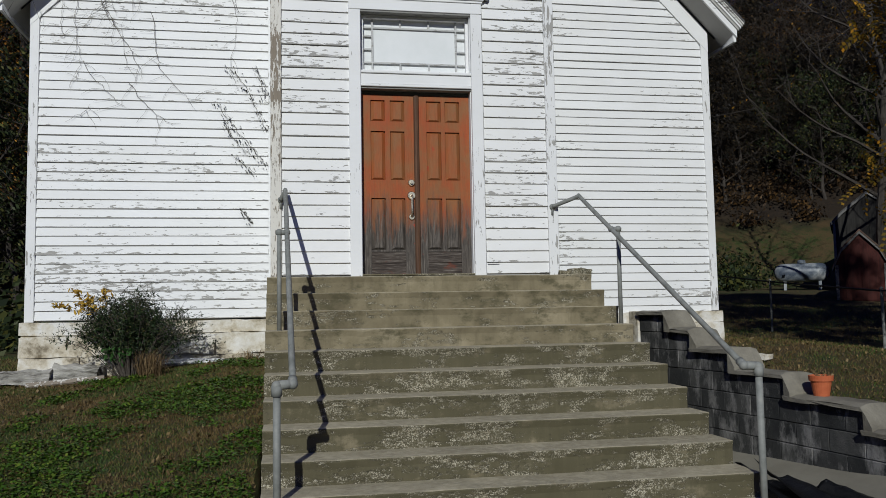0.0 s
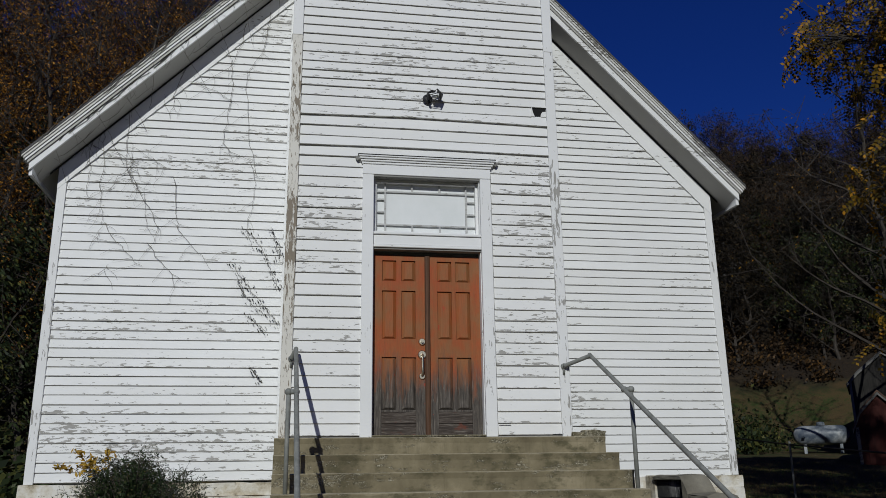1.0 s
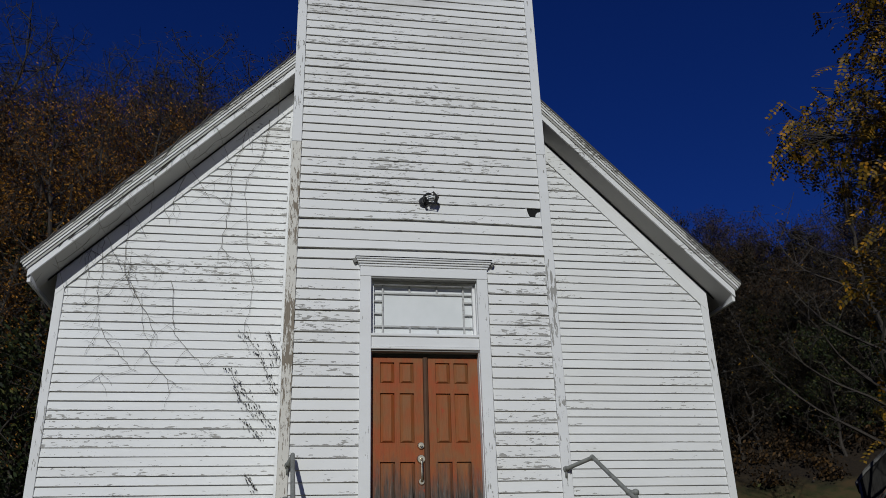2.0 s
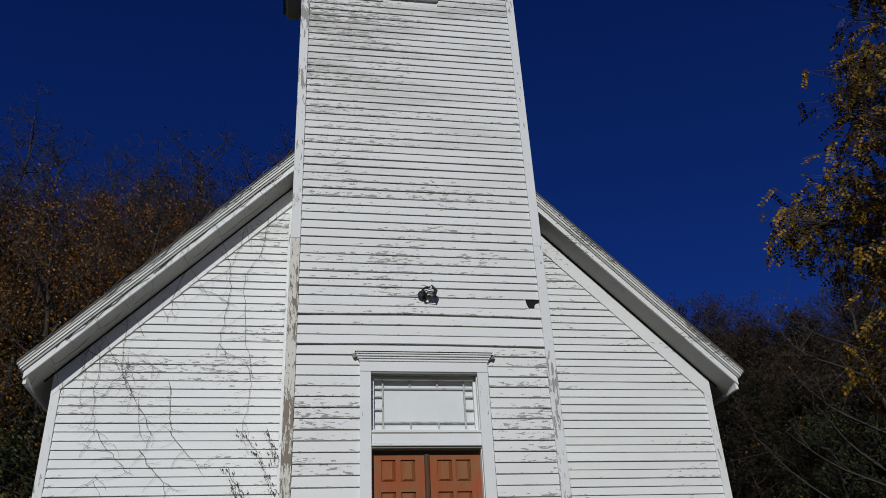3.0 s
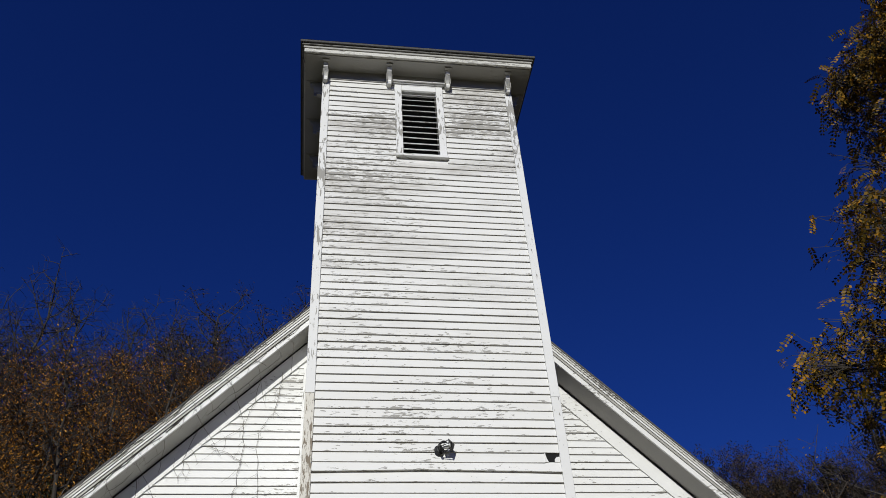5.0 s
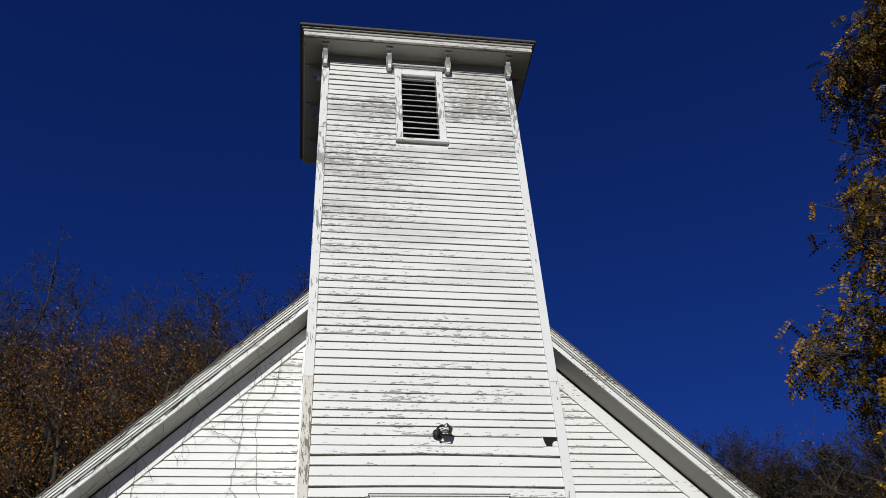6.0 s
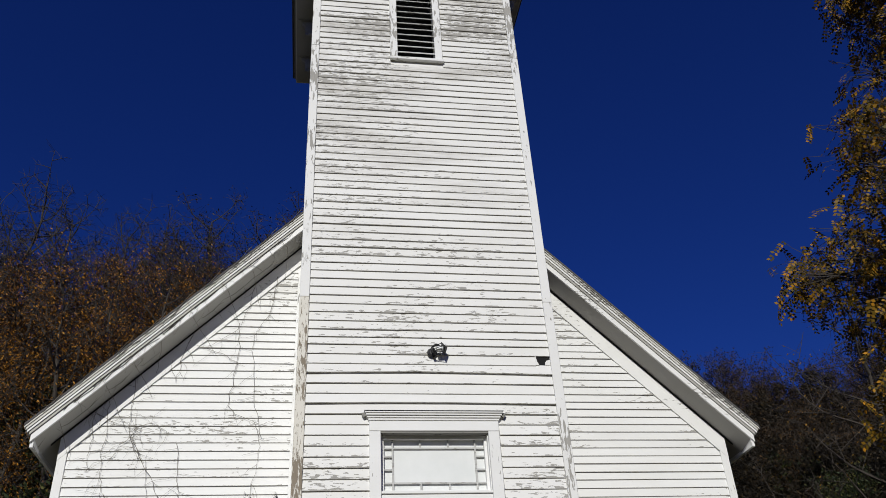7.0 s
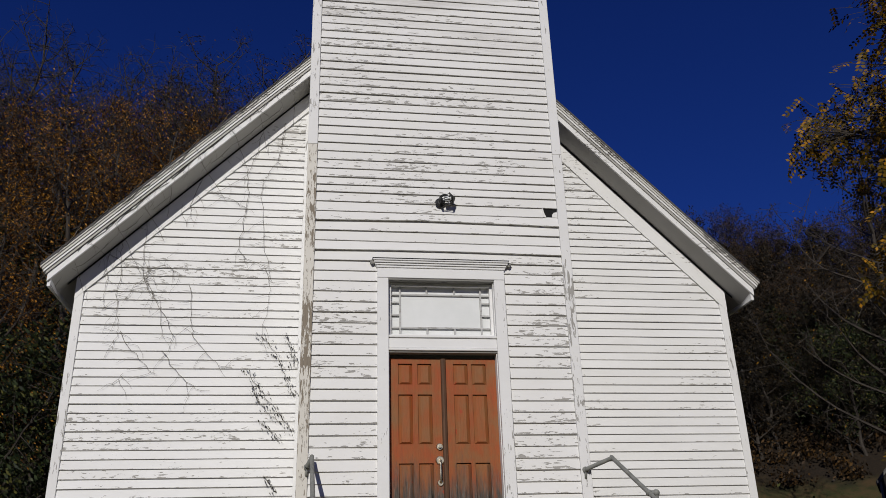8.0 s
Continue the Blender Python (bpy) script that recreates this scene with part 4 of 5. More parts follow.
plank.matrix_world = pose(-3.93, 1.42, -1.125, 35, -4, 5)
plank.data.materials[0] = M["worn_upright"]
tagged(plank, "old white-painted board lying against the foundation", "plank")
for dx, turn in ((-2.35, 3), (-2.9, -2)):
    pl = link_mesh("plank", block(-0.32, 0.32, -0.04, 0.04, -0.015, 0.015, 0.004), M["trim"])
    pl.matrix_world = pose(dx, 1.86, -0.955, 40, turn, turn)
    tagged(pl, "splintered white-painted board at the foot of the wall", "plank")

# ---- broken wall lantern ----
lantern = thing("wall_lantern", "broken black iron lantern hanging askew on the clapboards", "lamp", at=(0.07, -0.03, 3.87))
bm = bmesh.new()
lathe(bm, [(0.0, 0.0), (0.055, 0.0), (0.06, 0.012), (0.03, 0.03), (0.0, 0.032)], 14)
ob = part("back_plate", bm, M["iron"], lantern)
ob.matrix_local = pose(-0.06, 0.0, 0.0, 90, 0, 0)
bm = bmesh.new()
tube(bm, smooth_line([(-0.06, -0.03, 0.0), (-0.07, -0.08, 0.03), (-0.02, -0.11, 0.06), (0.03, -0.10, 0.03)]), 0.012, 8)
part("arm", bm, M["iron"], lantern)
cage = new("cage")
cage.parent = lantern
cage.matrix_local = pose(0.03, -0.09, 0.015, 0, 78, 0) @ Matrix.Scale(0.85, 4)
bm = bmesh.new()
lathe(bm, [(0.0, 0.10), (0.03, 0.085), (0.095, 0.045), (0.10, 0.035), (0.0, 0.034)], 4)
part("lantern_roof", bm, M["iron"], cage)
for i in range(4):
    q = math.pi / 2 * i
    bm = bmesh.new()
    tube(bm, [(0.085 * math.cos(q), 0.085 * math.sin(q), 0.036), (0.042 * math.cos(q), 0.042 * math.sin(q), -0.10)], 0.006, 5)
    part("cage_bar", bm, M["iron"], cage)
bm = bmesh.new()
lathe(bm, [(0.0, -0.098), (0.06, -0.098), (0.052, -0.12), (0.0, -0.13)], 4)
part("lantern_base", bm, M["iron"], cage)
bm = bmesh.new()
lathe(bm, [(0.0, -0.06), (0.036, -0.055), (0.046, 0.0), (0.03, 0.033), (0.0, 0.033)], 10)
k = Mat("frosted glass")
M["frosted"] = k.done((0.75, 0.77, 0.77), 0.25)
part("globe", bm, M["frosted"], cage)

# ---- dry vines on the gable wall ----
k = Mat("dead vine stem")
M["vine"] = k.done(k.ramp(k.noise(k.pos(), 30, 3), [(0.3, (0.08, 0.07, 0.056)), (0.7, (0.21, 0.185, 0.15))]), 0.9)
k = Mat("dark vine stem")
M["vine_dark"] = k.done(k.ramp(k.noise(k.pos(), 30, 3), [(0.3, (0.03, 0.026, 0.02)), (0.7, (0.09, 0.078, 0.062))]), 0.9)
k = Mat("dark vine leaf")
M["vine_leaf"] = k.done(k.ramp(k.island(), [(0.0, (0.025, 0.026, 0.015)), (1.0, (0.10, 0.08, 0.045))]), 0.8)
BARE_VINES = (
    [(-4.25, 4.3), (-4.20, 4.13), (-4.22, 3.65), (-4.20, 3.22), (-4.23, 3.15)],
    [(-4.10, 4.3), (-4.05, 3.88), (-4.05, 3.27), (-3.99, 2.90), (-4.03, 2.61)],
    [(-3.77, 4.55), (-3.77, 4.00), (-3.71, 3.55), (-3.51, 3.23), (-3.43, 2.75)],
    [(-3.60, 3.72), (-3.83, 3.50), (-3.93, 3.30)],
    [(-3.60, 3.39), (-3.33, 2.91), (-3.30, 2.64)],
    [(-3.13, 3.51), (-3.06, 3.02), (-2.99, 2.75), (-2.70, 2.44), (-2.49, 2.38)],
    [(-4.29, 3.99), (-4.02, 3.83), (-3.65, 3.69)],
    [(-2.47, 5.31), (-2.43, 4.70), (-2.50, 4.04), (-2.11, 3.76), (-2.07, 3.31), (-2.16, 2.71)],
    [(-1.95, 6.12), (-2.03, 5.53), (-2.23, 5.01), (-2.15, 4.05), (-2.05, 3.59)],
    [(-2.90, 4.92), (-2.65, 4.81), (-2.43, 4.67)],
    [(-3.40, 2.59), (-3.12, 2.23), (-2.86, 2.06)],
    [(-3.96, 2.85), (-3.73, 2.54), (-3.46, 2.28)],
    [(-3.01, 5.35), (-3.18, 4.79), (-3.25, 4.37)],
    [(-2.28, 5.90), (-2.46, 5.25), (-2.87, 4.92)],
    [(-3.97, 2.15), (-3.85, 2.28)],
    [(-3.59, 3.31), (-3.70, 3.67), (-3.46, 3.78), (-3.24, 3.65)],
)
LEAFY_VINES = (
    [(-2.16, 2.82), (-1.93, 2.55), (-1.80, 2.24), (-1.66, 2.00)],
    [(-2.29, 2.34), (-2.08, 2.03), (-1.85, 1.76), (-1.68, 1.53)],
    [(-2.21, 2.13), (-2.12, 1.92), (-1.89, 1.68)],
    [(-1.82, 2.81), (-1.72, 2.59), (-1.68, 2.40)],
    [(-2.08, 1.64), (-1.82, 1.45)],
    [(-1.98, 0.95), (-1.87, 0.81)],
)
rv = random.Random(21)


def vine_stem(bm, pts, r0, r1, y=YF - 0.036):
    line = smooth_line([(x, y - rv.uniform(0, 0.008), z) for x, z in pts], 6)
    line = [p + Vector((rv.uniform(-0.022, 0.022), 0, rv.uniform(-0.012, 0.012))) for p in line]
    tube(bm, line, r0, 5, r1)
    return line


for pts in BARE_VINES:
    bm = bmesh.new()
    line = vine_stem(bm, pts, 0.0034, 0.0018)
    for p in line[1::2]:
        d = Vector((rv.uniform(-1, 1), 0, rv.uniform(-1, 0.4))).normalized()
        q = [p]
        for i in range(rv.randint(3, 6)):
            d = (d + Vector((rv.uniform(-0.5, 0.5), 0, rv.uniform(-0.5, 0.3)))).normalized()
            q.append(q[-1] + d * rv.uniform(0.03, 0.08))
        tube(bm, q, 0.0019, 4, 0.001)
    tagged(link_mesh("vine", bm, M["vine"]), "leafless dry vine creeping over the white clapboards", "vine", "vines on the gable wall")
for pts in LEAFY_VINES:
    vine = thing("vine", "dry vine with small dark clinging leaves on the clapboards", "vine", group="vines on the gable wall")
    bm = bmesh.new()
    line = vine_stem(bm, pts, 0.003, 0.0018)
    part("stem", bm, M["vine"], vine)
    bm = bmesh.new()
    for p in line:
        for i in range(3):
            c = p + Vector((rv.uniform(-0.06, 0.06), -0.008, rv.uniform(-0.05, 0.04)))
            a_ = rv.uniform(0.5, 1.9)
            u = Vector((math.cos(a_), -0.3, -math.sin(a_))) * rv.uniform(0.009, 0.019)
            w = Vector((-u.z, 0.1, u.x)) * 0.42
            vs = [bm.verts.new(e) for e in (c - u, c + w, c + u, c - w)]
            bm.faces.new(vs)
    tagged(part("leaves", bm, M["vine_leaf"], vine), kind="stuff")
# stems over the verge of the roof
for i in range(9):
    x = -4.75 + i * 0.36
    bm = bmesh.new()
    z = roof_top(x)
    pts = [(x + 0.25, YR - 0.085, roof_top(x + 0.25) + 0.02), (x + 0.06, YR - 0.078, z - 0.0), (x - 0.03, YR - 0.06, z - 0.10), (x - 0.1 - rv.uniform(0, 0.1), YR - 0.01, z - 0.28), (x + rv.uniform(-0.2, 0.1), YR - 0.004, z - 0.40), (x + rv.uniform(-0.2, 0.25), YF - 0.06, z - 0.66 - rv.uniform(0, 0.3))]
    line = [p + Vector((rv.uniform(-0.012, 0.012), 0, rv.uniform(-0.012, 0.012))) for p in smooth_line(pts, 5)]
    tube(bm, line, 0.0045, 5, 0.0022)
    tagged(link_mesh("vine", bm, M["vine"]), "leafless dry vine hanging over the white rake board", "vine", "vines on the gable wall")


# tangled stems that climb along the rake
for i in range(16):
    x = rv.uniform(-4.85, -3.0)
    run = rv.uniform(0.7, 1.7)
    off = rv.uniform(0.08, 0.34)
    bm = bmesh.new()
    pts = []
    for j in range(14):
        xx = x + run * j / 13
        off = max(0.04, min(0.36, off + rv.gauss(0, 0.035)))
        yy = YR - 0.065 if off < 0.13 else (YR - 0.008 if off < 0.29 else YR + 0.02 + (off - 0.29) * 3)
        pts.append(Vector((xx, yy, roof_top(xx) - off - (0.02 if off > 0.29 else 0.0))))
    tube(bm, pts, 0.0045, 4, 0.002)
    for p in pts[2::3]:
        e = p + Vector((rv.uniform(-0.2, 0.2), rv.uniform(-0.01, 0.02), -rv.uniform(0.05, 0.25)))
        tube(bm, [p, p.lerp(e, 0.5) + Vector((0.02, -0.01, 0)), e], 0.0022, 3, 0.001)
    tagged(link_mesh("vine", bm, M["vine_dark"]), "dark leafless vine climbing along the white rake board", "vine", "vines on the gable wall")


# ---- bush at the foot of the wall ----
def leaf_quads(bm, centre, size, rnd, flat=0.0):
    n_ = Vector((rnd.gauss(0, 1), rnd.gauss(0, 1) - 0.4, rnd.gauss(0, 1) + flat)).normalized()
    u = n_.orthogonal().normalized()
    u = Matrix.Rotation(rnd.uniform(0, 6.28), 3, n_) @ u
    w = n_.cross(u) * size * 0.42
    u = u * size
    vs = [bm.verts.new(c) for c in (centre - u, centre + w * 0.9 - u * 0.1, centre + u, centre - w * 0.9 - u * 0.1)]
    bm.faces.new(vs)


def leaf_mat(name, stops, rough=0.55):
    k = Mat(name)
    m = k.done(k.ramp(k.island(), stops), rough, spec=0.15)
    return m


M["bush_leaf"] = leaf_mat("dark bush leaf", [(0.0, (0.012, 0.022, 0.010)), (0.7, (0.03, 0.05, 0.018)), (0.93, (0.05, 0.06, 0.022)), (1.0, (0.10, 0.08, 0.03))])
M["bright_leaf"] = leaf_mat("fresh green leaf", [(0.0, (0.03, 0.085, 0.02)), (1.0, (0.06, 0.13, 0.035))])
M["yellow_leaf"] = leaf_mat("yellow autumn leaf", [(0.0, (0.30, 0.17, 0.02)), (0.7, (0.45, 0.29, 0.04)), (1.0, (0.25, 0.12, 0.03))])
k = Mat("grey twig bark")
M["twig"] = k.done(k.ramp(k.noise(k.pos(), 20, 3), [(0.3, (0.05, 0.04, 0.032)), (0.7, (0.13, 0.11, 0.09))]), 0.95)
BUSH = Vector((-3.15, 1.42, -1.13))
bush = thing("bush", "dense dark green bush with thin outer twigs against the foundation", "bush", at=BUSH)
rbsh = random.Random(8)
stems, leaves, fresh, yellow = bmesh.new(), bmesh.new(), bmesh.new(), bmesh.new()
for i in range(230):
    a_ = rbsh.uniform(0, 6.28)
    far = i >= 150
    tall = rbsh.uniform(0.45, 1.0) ** 0.7
    rx_ = rbsh.uniform(0.45, 1.0) * 0.92 if far else rbsh.uniform(0.05, 0.55)
    reach = Vector((math.cos(a_) * rx_ + (0.0 if far else -0.08), math.sin(a_) * rbsh.uniform(0.05, 0.32), 0))
    rim_ = min(1.0, abs(reach.x + 0.05) / 0.92)
    top = Vector((reach.x, reach.y, (1.0 - 0.55 * rim_ ** 1.5) * tall * (1.08 if far else 0.95)))
    base = Vector((reach.x * 0.15 - 0.05, reach.y * 0.3, 0))
    mid = base.lerp(top, 0.55) + Vector((0, 0, 0.13))
    line = smooth_line([base, mid, top], 6)
    tube(stems, line, 0.006, 4, 0.0014)
    for j in range(4, len(line)):
        for m_ in range(3 if far else 8):
            c = line[j] + Vector((rbsh.gauss(0, 0.05), rbsh.gauss(0, 0.05), rbsh.gauss(0, 0.045)))
            if c.z < 0.03:
                continue
            if c.z < 0.38 and -0.45 < c.x < -0.02 and rbsh.random() < 0.65 and c.y < 0.0:
                leaf_quads(fresh, c, rbsh.uniform(0.022, 0.036), rbsh)
            else:
                leaf_quads(leaves, c, rbsh.uniform(0.014, 0.027), rbsh)
    for m_ in range(3):
        d = Vector((rbsh.uniform(-1, 1) + reach.x, rbsh.uniform(-0.6, 0.4), rbsh.uniform(0.0, 0.9))).normalized()
        e = top + d * rbsh.uniform(0.07, 0.2)
        tube(stems, [top, top.lerp(e, 0.5) + Vector((0, 0, 0.012)), e], 0.0022, 3, 0.001)
        for n_ in range(6):
            leaf_quads(leaves, top.lerp(e, rbsh.random()) + Vector((rbsh.gauss(0, 0.012), rbsh.gauss(0, 0.012), rbsh.gauss(0, 0.012))), rbsh.uniform(0.010, 0.018), rbsh)
for q in ((-0.86, 0.90), (-0.66, 1.06), (-0.48, 0.98), (-0.30, 1.06), (-0.60, 0.92)):
    s_ = Vector((-0.4, -0.12, 0.62))
    e = Vector((q[0], -0.2, q[1]))
    ln = smooth_line([s_, s_.lerp(e, 0.6) + Vector((0, 0, 0.07)), e], 5)
    tube(stems, ln, 0.003, 4, 0.0015)
    for p in ln[4:]:
        for n_ in range(7):
            leaf_quads(yellow, p + Vector((rbsh.gauss(0, 0.025), rbsh.gauss(0, 0.02), rbsh.gauss(-0.02, 0.018))), rbsh.uniform(0.026, 0.042), rbsh)
tagged(part("twig_mass", stems, M["twig"], bush), kind="stuff")
part("leaves", leaves, M["bush_leaf"], bush)
part("lower_leaves", fresh, M["bright_leaf"], bush, "fresh green lower leaves")
part("sumac_leaves", yellow, M["yellow_leaf"], bush, "drooping yellow leaves at the top")


def dry_tuft(at, wide, high, count, seed, label):
    r_ = random.Random(seed)
    bm = bmesh.new()
    for i in range(count):
        b0 = Vector((r_.gauss(0, wide * 0.35), r_.gauss(0, wide * 0.25), 0))
        t0 = b0 + Vector((r_.gauss(0, wide * 0.5), r_.gauss(0, wide * 0.35) - 0.03, high * r_.uniform(0.4, 1)))
        m0 = b0.lerp(t0, 0.6) + Vector((0, 0, high * 0.15))
        t0 += Vector((r_.gauss(0, 0.05), r_.gauss(0, 0.05), -abs(r_.gauss(0, high * 0.2))))
        w = Vector((r_.uniform(-1, 1), r_.uniform(-1, 1), 0)).normalized() * 0.0026
        vs = [bm.verts.new(c) for c in (b0 - w, b0 + w, m0 + w, m0 - w)]
        bm.faces.new(vs)
        vt = bm.verts.new(t0)
        bm.faces.new((vs[3], vs[2], vt))
    ob = link_mesh("dry_grass_tuft", bm, M["dry"])
    ob.location = at
    return tagged(ob, label, "grass tuft")


dry_tuft((-2.95, 1.08, -1.15), 0.17, 0.46, 330, 1, "tan dead grass tuft in front of the bush")
dry_tuft((-1.85, 1.65, -0.97), 0.22, 0.2, 90, 2, "matted dead stems beside the staircase")


# ---- fence, gas tank, sheds ----
def on_ground(x, y):
    return ground_z(x, y)


fence = thing("wire_fence", "low wire fence on grey steel posts across the lawn", "fence")
posts = [(7.6, 0.4), (8.1, 3.25), (9.1, 8.1), (10.15, 13.0), (11.2, 18.0)]
for x, y in posts:
    z = on_ground(x, y)
    bm = bmesh.new()
    tube(bm, [(x, y, z - 0.1), (x, y, z + 1.14)], 0.024, 8)
    p = part("fence_post", bm, M["pipe"], fence)
    bm = bmesh.new()
    ball(bm, (x, y, z + 1.15), 0.03)
    part("post_cap", bm, M["pipe"], p)
for (x0, y0), (x1, y1) in zip(posts, posts[1:]):
    bm = bmesh.new()
    tube(bm, [(x0, y0, on_ground(x0, y0) + 1.11), (x1, y1, on_ground(x1, y1) + 1.11)], 0.018, 6)
    part("top_rail", bm, M["iron"], fence)

# dark and pale patches paint the dapple of tree shade onto the tank
k = Mat("tank paint with dappled shade")
a = k.noise(k.pos(), 2.2, 4, 0.6)
M["tank"] = k.done(k.ramp(a, [(0.40, (0.06, 0.075, 0.10)), (0.54, (0.16, 0.18, 0.20)), (0.68, (0.36, 0.37, 0.37))]), 0.45)
TX, TY = 20.4, 24.0
tz = on_ground(TX, TY)
tank = thing("gas_tank", "horizontal white propane tank on short legs in tree shade", "gas tank", at=(TX, TY, tz))
tank.rotation_euler = (0, 0, radians(-28))
bm = bmesh.new()
lathe(bm, [(0.0, -1.12), (0.16, -1.10), (0.30, -1.02), (0.39, -0.86), (0.41, -0.70), (0.41, 0.70), (0.39, 0.86), (0.30, 1.02), (0.16, 1.10), (0.0, 1.12)], 20)
ob = part("vessel", bm, M["tank"], tank, smooth=True)
ob.matrix_local = pose(0, 0, 0.72, 0, 90, 0)
bm = bmesh.new()
lathe(bm, [(0.0, 0.0), (0.17, 0.0), (0.17, 0.10), (0.14, 0.15), (0.0, 0.17)], 16)
ob = part("valve_dome", bm, M["tank"], tank)
ob.matrix_local = pose(0, 0, 1.12, 0, 0, 0)
for x in (-0.7, 0.7):
    part("leg", block(x - 0.06, x + 0.06, -0.16, 0.16, -0.05, 0.40), M["tank"], tank)

k = Mat("barn red boards")
a = k.noise(k.pos(9, 9, 0.6), 2, 4)
M["barn_red"] = k.done(k.ramp(a, [(0.3, (0.032, 0.007, 0.005)), (0.7, (0.065, 0.013, 0.009))]), 0.8, a, 0.01, 0.4)
k = Mat("old grey barn boards")
a = k.noise(k.pos(9, 9, 0.6), 2, 4)
M["barn_grey"] = k.done(k.ramp(a, [(0.3, (0.012, 0.011, 0.010)), (0.7, (0.035, 0.032, 0.028))]), 0.9, a, 0.01, 0.4)
k = Mat("rusty roof sheet")
a = k.noise(k.pos(), 1.5, 6, 0.7)
M["rust"] = k.done(k.ramp(a, [(0.3, (0.06, 0.04, 0.03)), (0.6, (0.13, 0.075, 0.05)), (0.8, (0.20, 0.16, 0.13))]), 0.7)


def shed(at, turn, half, eave, knee, ridge, depth, wall_m, roof_m, label, category):
    th = thing("garden_shed", label, category, at=at)
    th.rotation_euler = (0, 0, radians(turn))
    prof = [(-half, 0.0), (half, 0.0), (half, eave), (half * 0.72, knee), (0, ridge), (-half * 0.72, knee), (-half, eave)]
    part("wall", prism(bmesh.new(), prof, 0, depth), M[wall_m], th)
    for s in (-1, 1):
        seg = [(half + 0.1, eave - 0.12), (half * 0.74, knee + 0.02), (0.0, ridge + 0.02)]
        for (xa, za), (xb, zb) in zip(seg, seg[1:]):
            part("roof", prism(bmesh.new(), [(s * xa, za), (s * xb, zb), (s * xb, zb + 0.06), (s * xa, za + 0.06)], -0.12, depth + 0.12), M[roof_m], th)
            part("trim_board", prism(bmesh.new(), [(s * xa, za - 0.10), (s * xb, zb - 0.10), (s * xb, zb - 0.005), (s * xa, za - 0.005)], -0.10, -0.06), M["barn_trim"], th)
        part("corner_post", block(*sorted((s * half, s * (half - 0.1))), -0.03, -0.002, 0.0, eave), M["barn_trim"], th)
    for s in (-1, 1):
        part("door_panel", block(*sorted((s * 0.02, s * half * 0.62)), -0.035, -0.004, 0.05, knee * 0.92), M[wall_m], th)
    return th


def at_sight(az, r):
    x, y = -1.36 + r * math.sin(radians(az)), -8.9 + r * math.cos(radians(az))
    return x, y, on_ground(x, y)


shed(at_sight(36.85, 32.0), -36, 0.80, 1.28, 1.80, 2.42, 3.0, "barn_red", "rust", "small red gambrel shed with pale trim boards", "shed")
shed(at_sight(37.4, 38.5), -36, 1.35, 2.95, 3.3, 4.1, 5.0, "barn_grey", "shingle", "weathered grey barn with a dark gable roof behind the shed", "barn")


# ---- trees ----
k = Mat("tree bark")
a = k.noise(k.pos(8, 8, 1.5, world=False), 3, 5, 0.7)
M["bark"] = k.done(k.ramp(a, [(0.3, (0.022, 0.018, 0.014)), (0.7, (0.075, 0.063, 0.052))]), 0.95, a, 0.03, 0.6)
M["leaf_orange"] = leaf_mat("orange autumn leaf", [(0.0, (0.018, 0.012, 0.006)), (0.40, (0.085, 0.034, 0.008)), (0.78, (0.25, 0.105, 0.012)), (1.0, (0.45, 0.21, 0.026))])
M["leaf_brown"] = leaf_mat("brown oak leaf", [(0.0, (0.012, 0.009, 0.006)), (0.65, (0.036, 0.021, 0.010)), (1.0, (0.11, 0.058, 0.018))])
M["leaf_green"] = leaf_mat("dull green leaf", [(0.0, (0.010, 0.016, 0.007)), (0.7, (0.028, 0.04, 0.014)), (1.0, (0.09, 0.085, 0.02))])
# brown leaf darkened so that its colour carries the shade on the right hillside
M["leaf_shade"] = leaf_mat("brown leaf with shade in its tone", [(0.0, (0.006, 0.006, 0.004)), (0.8, (0.018, 0.013, 0.008)), (1.0, (0.06, 0.04, 0.014))])
M["leaf_gold"] = leaf_mat("yellow-green walnut leaf", [(0.0, (0.035, 0.028, 0.005)), (0.4, (0.11, 0.072, 0.009)), (0.85, (0.26, 0.135, 0.013)), (1.0, (0.42, 0.19, 0.015))])


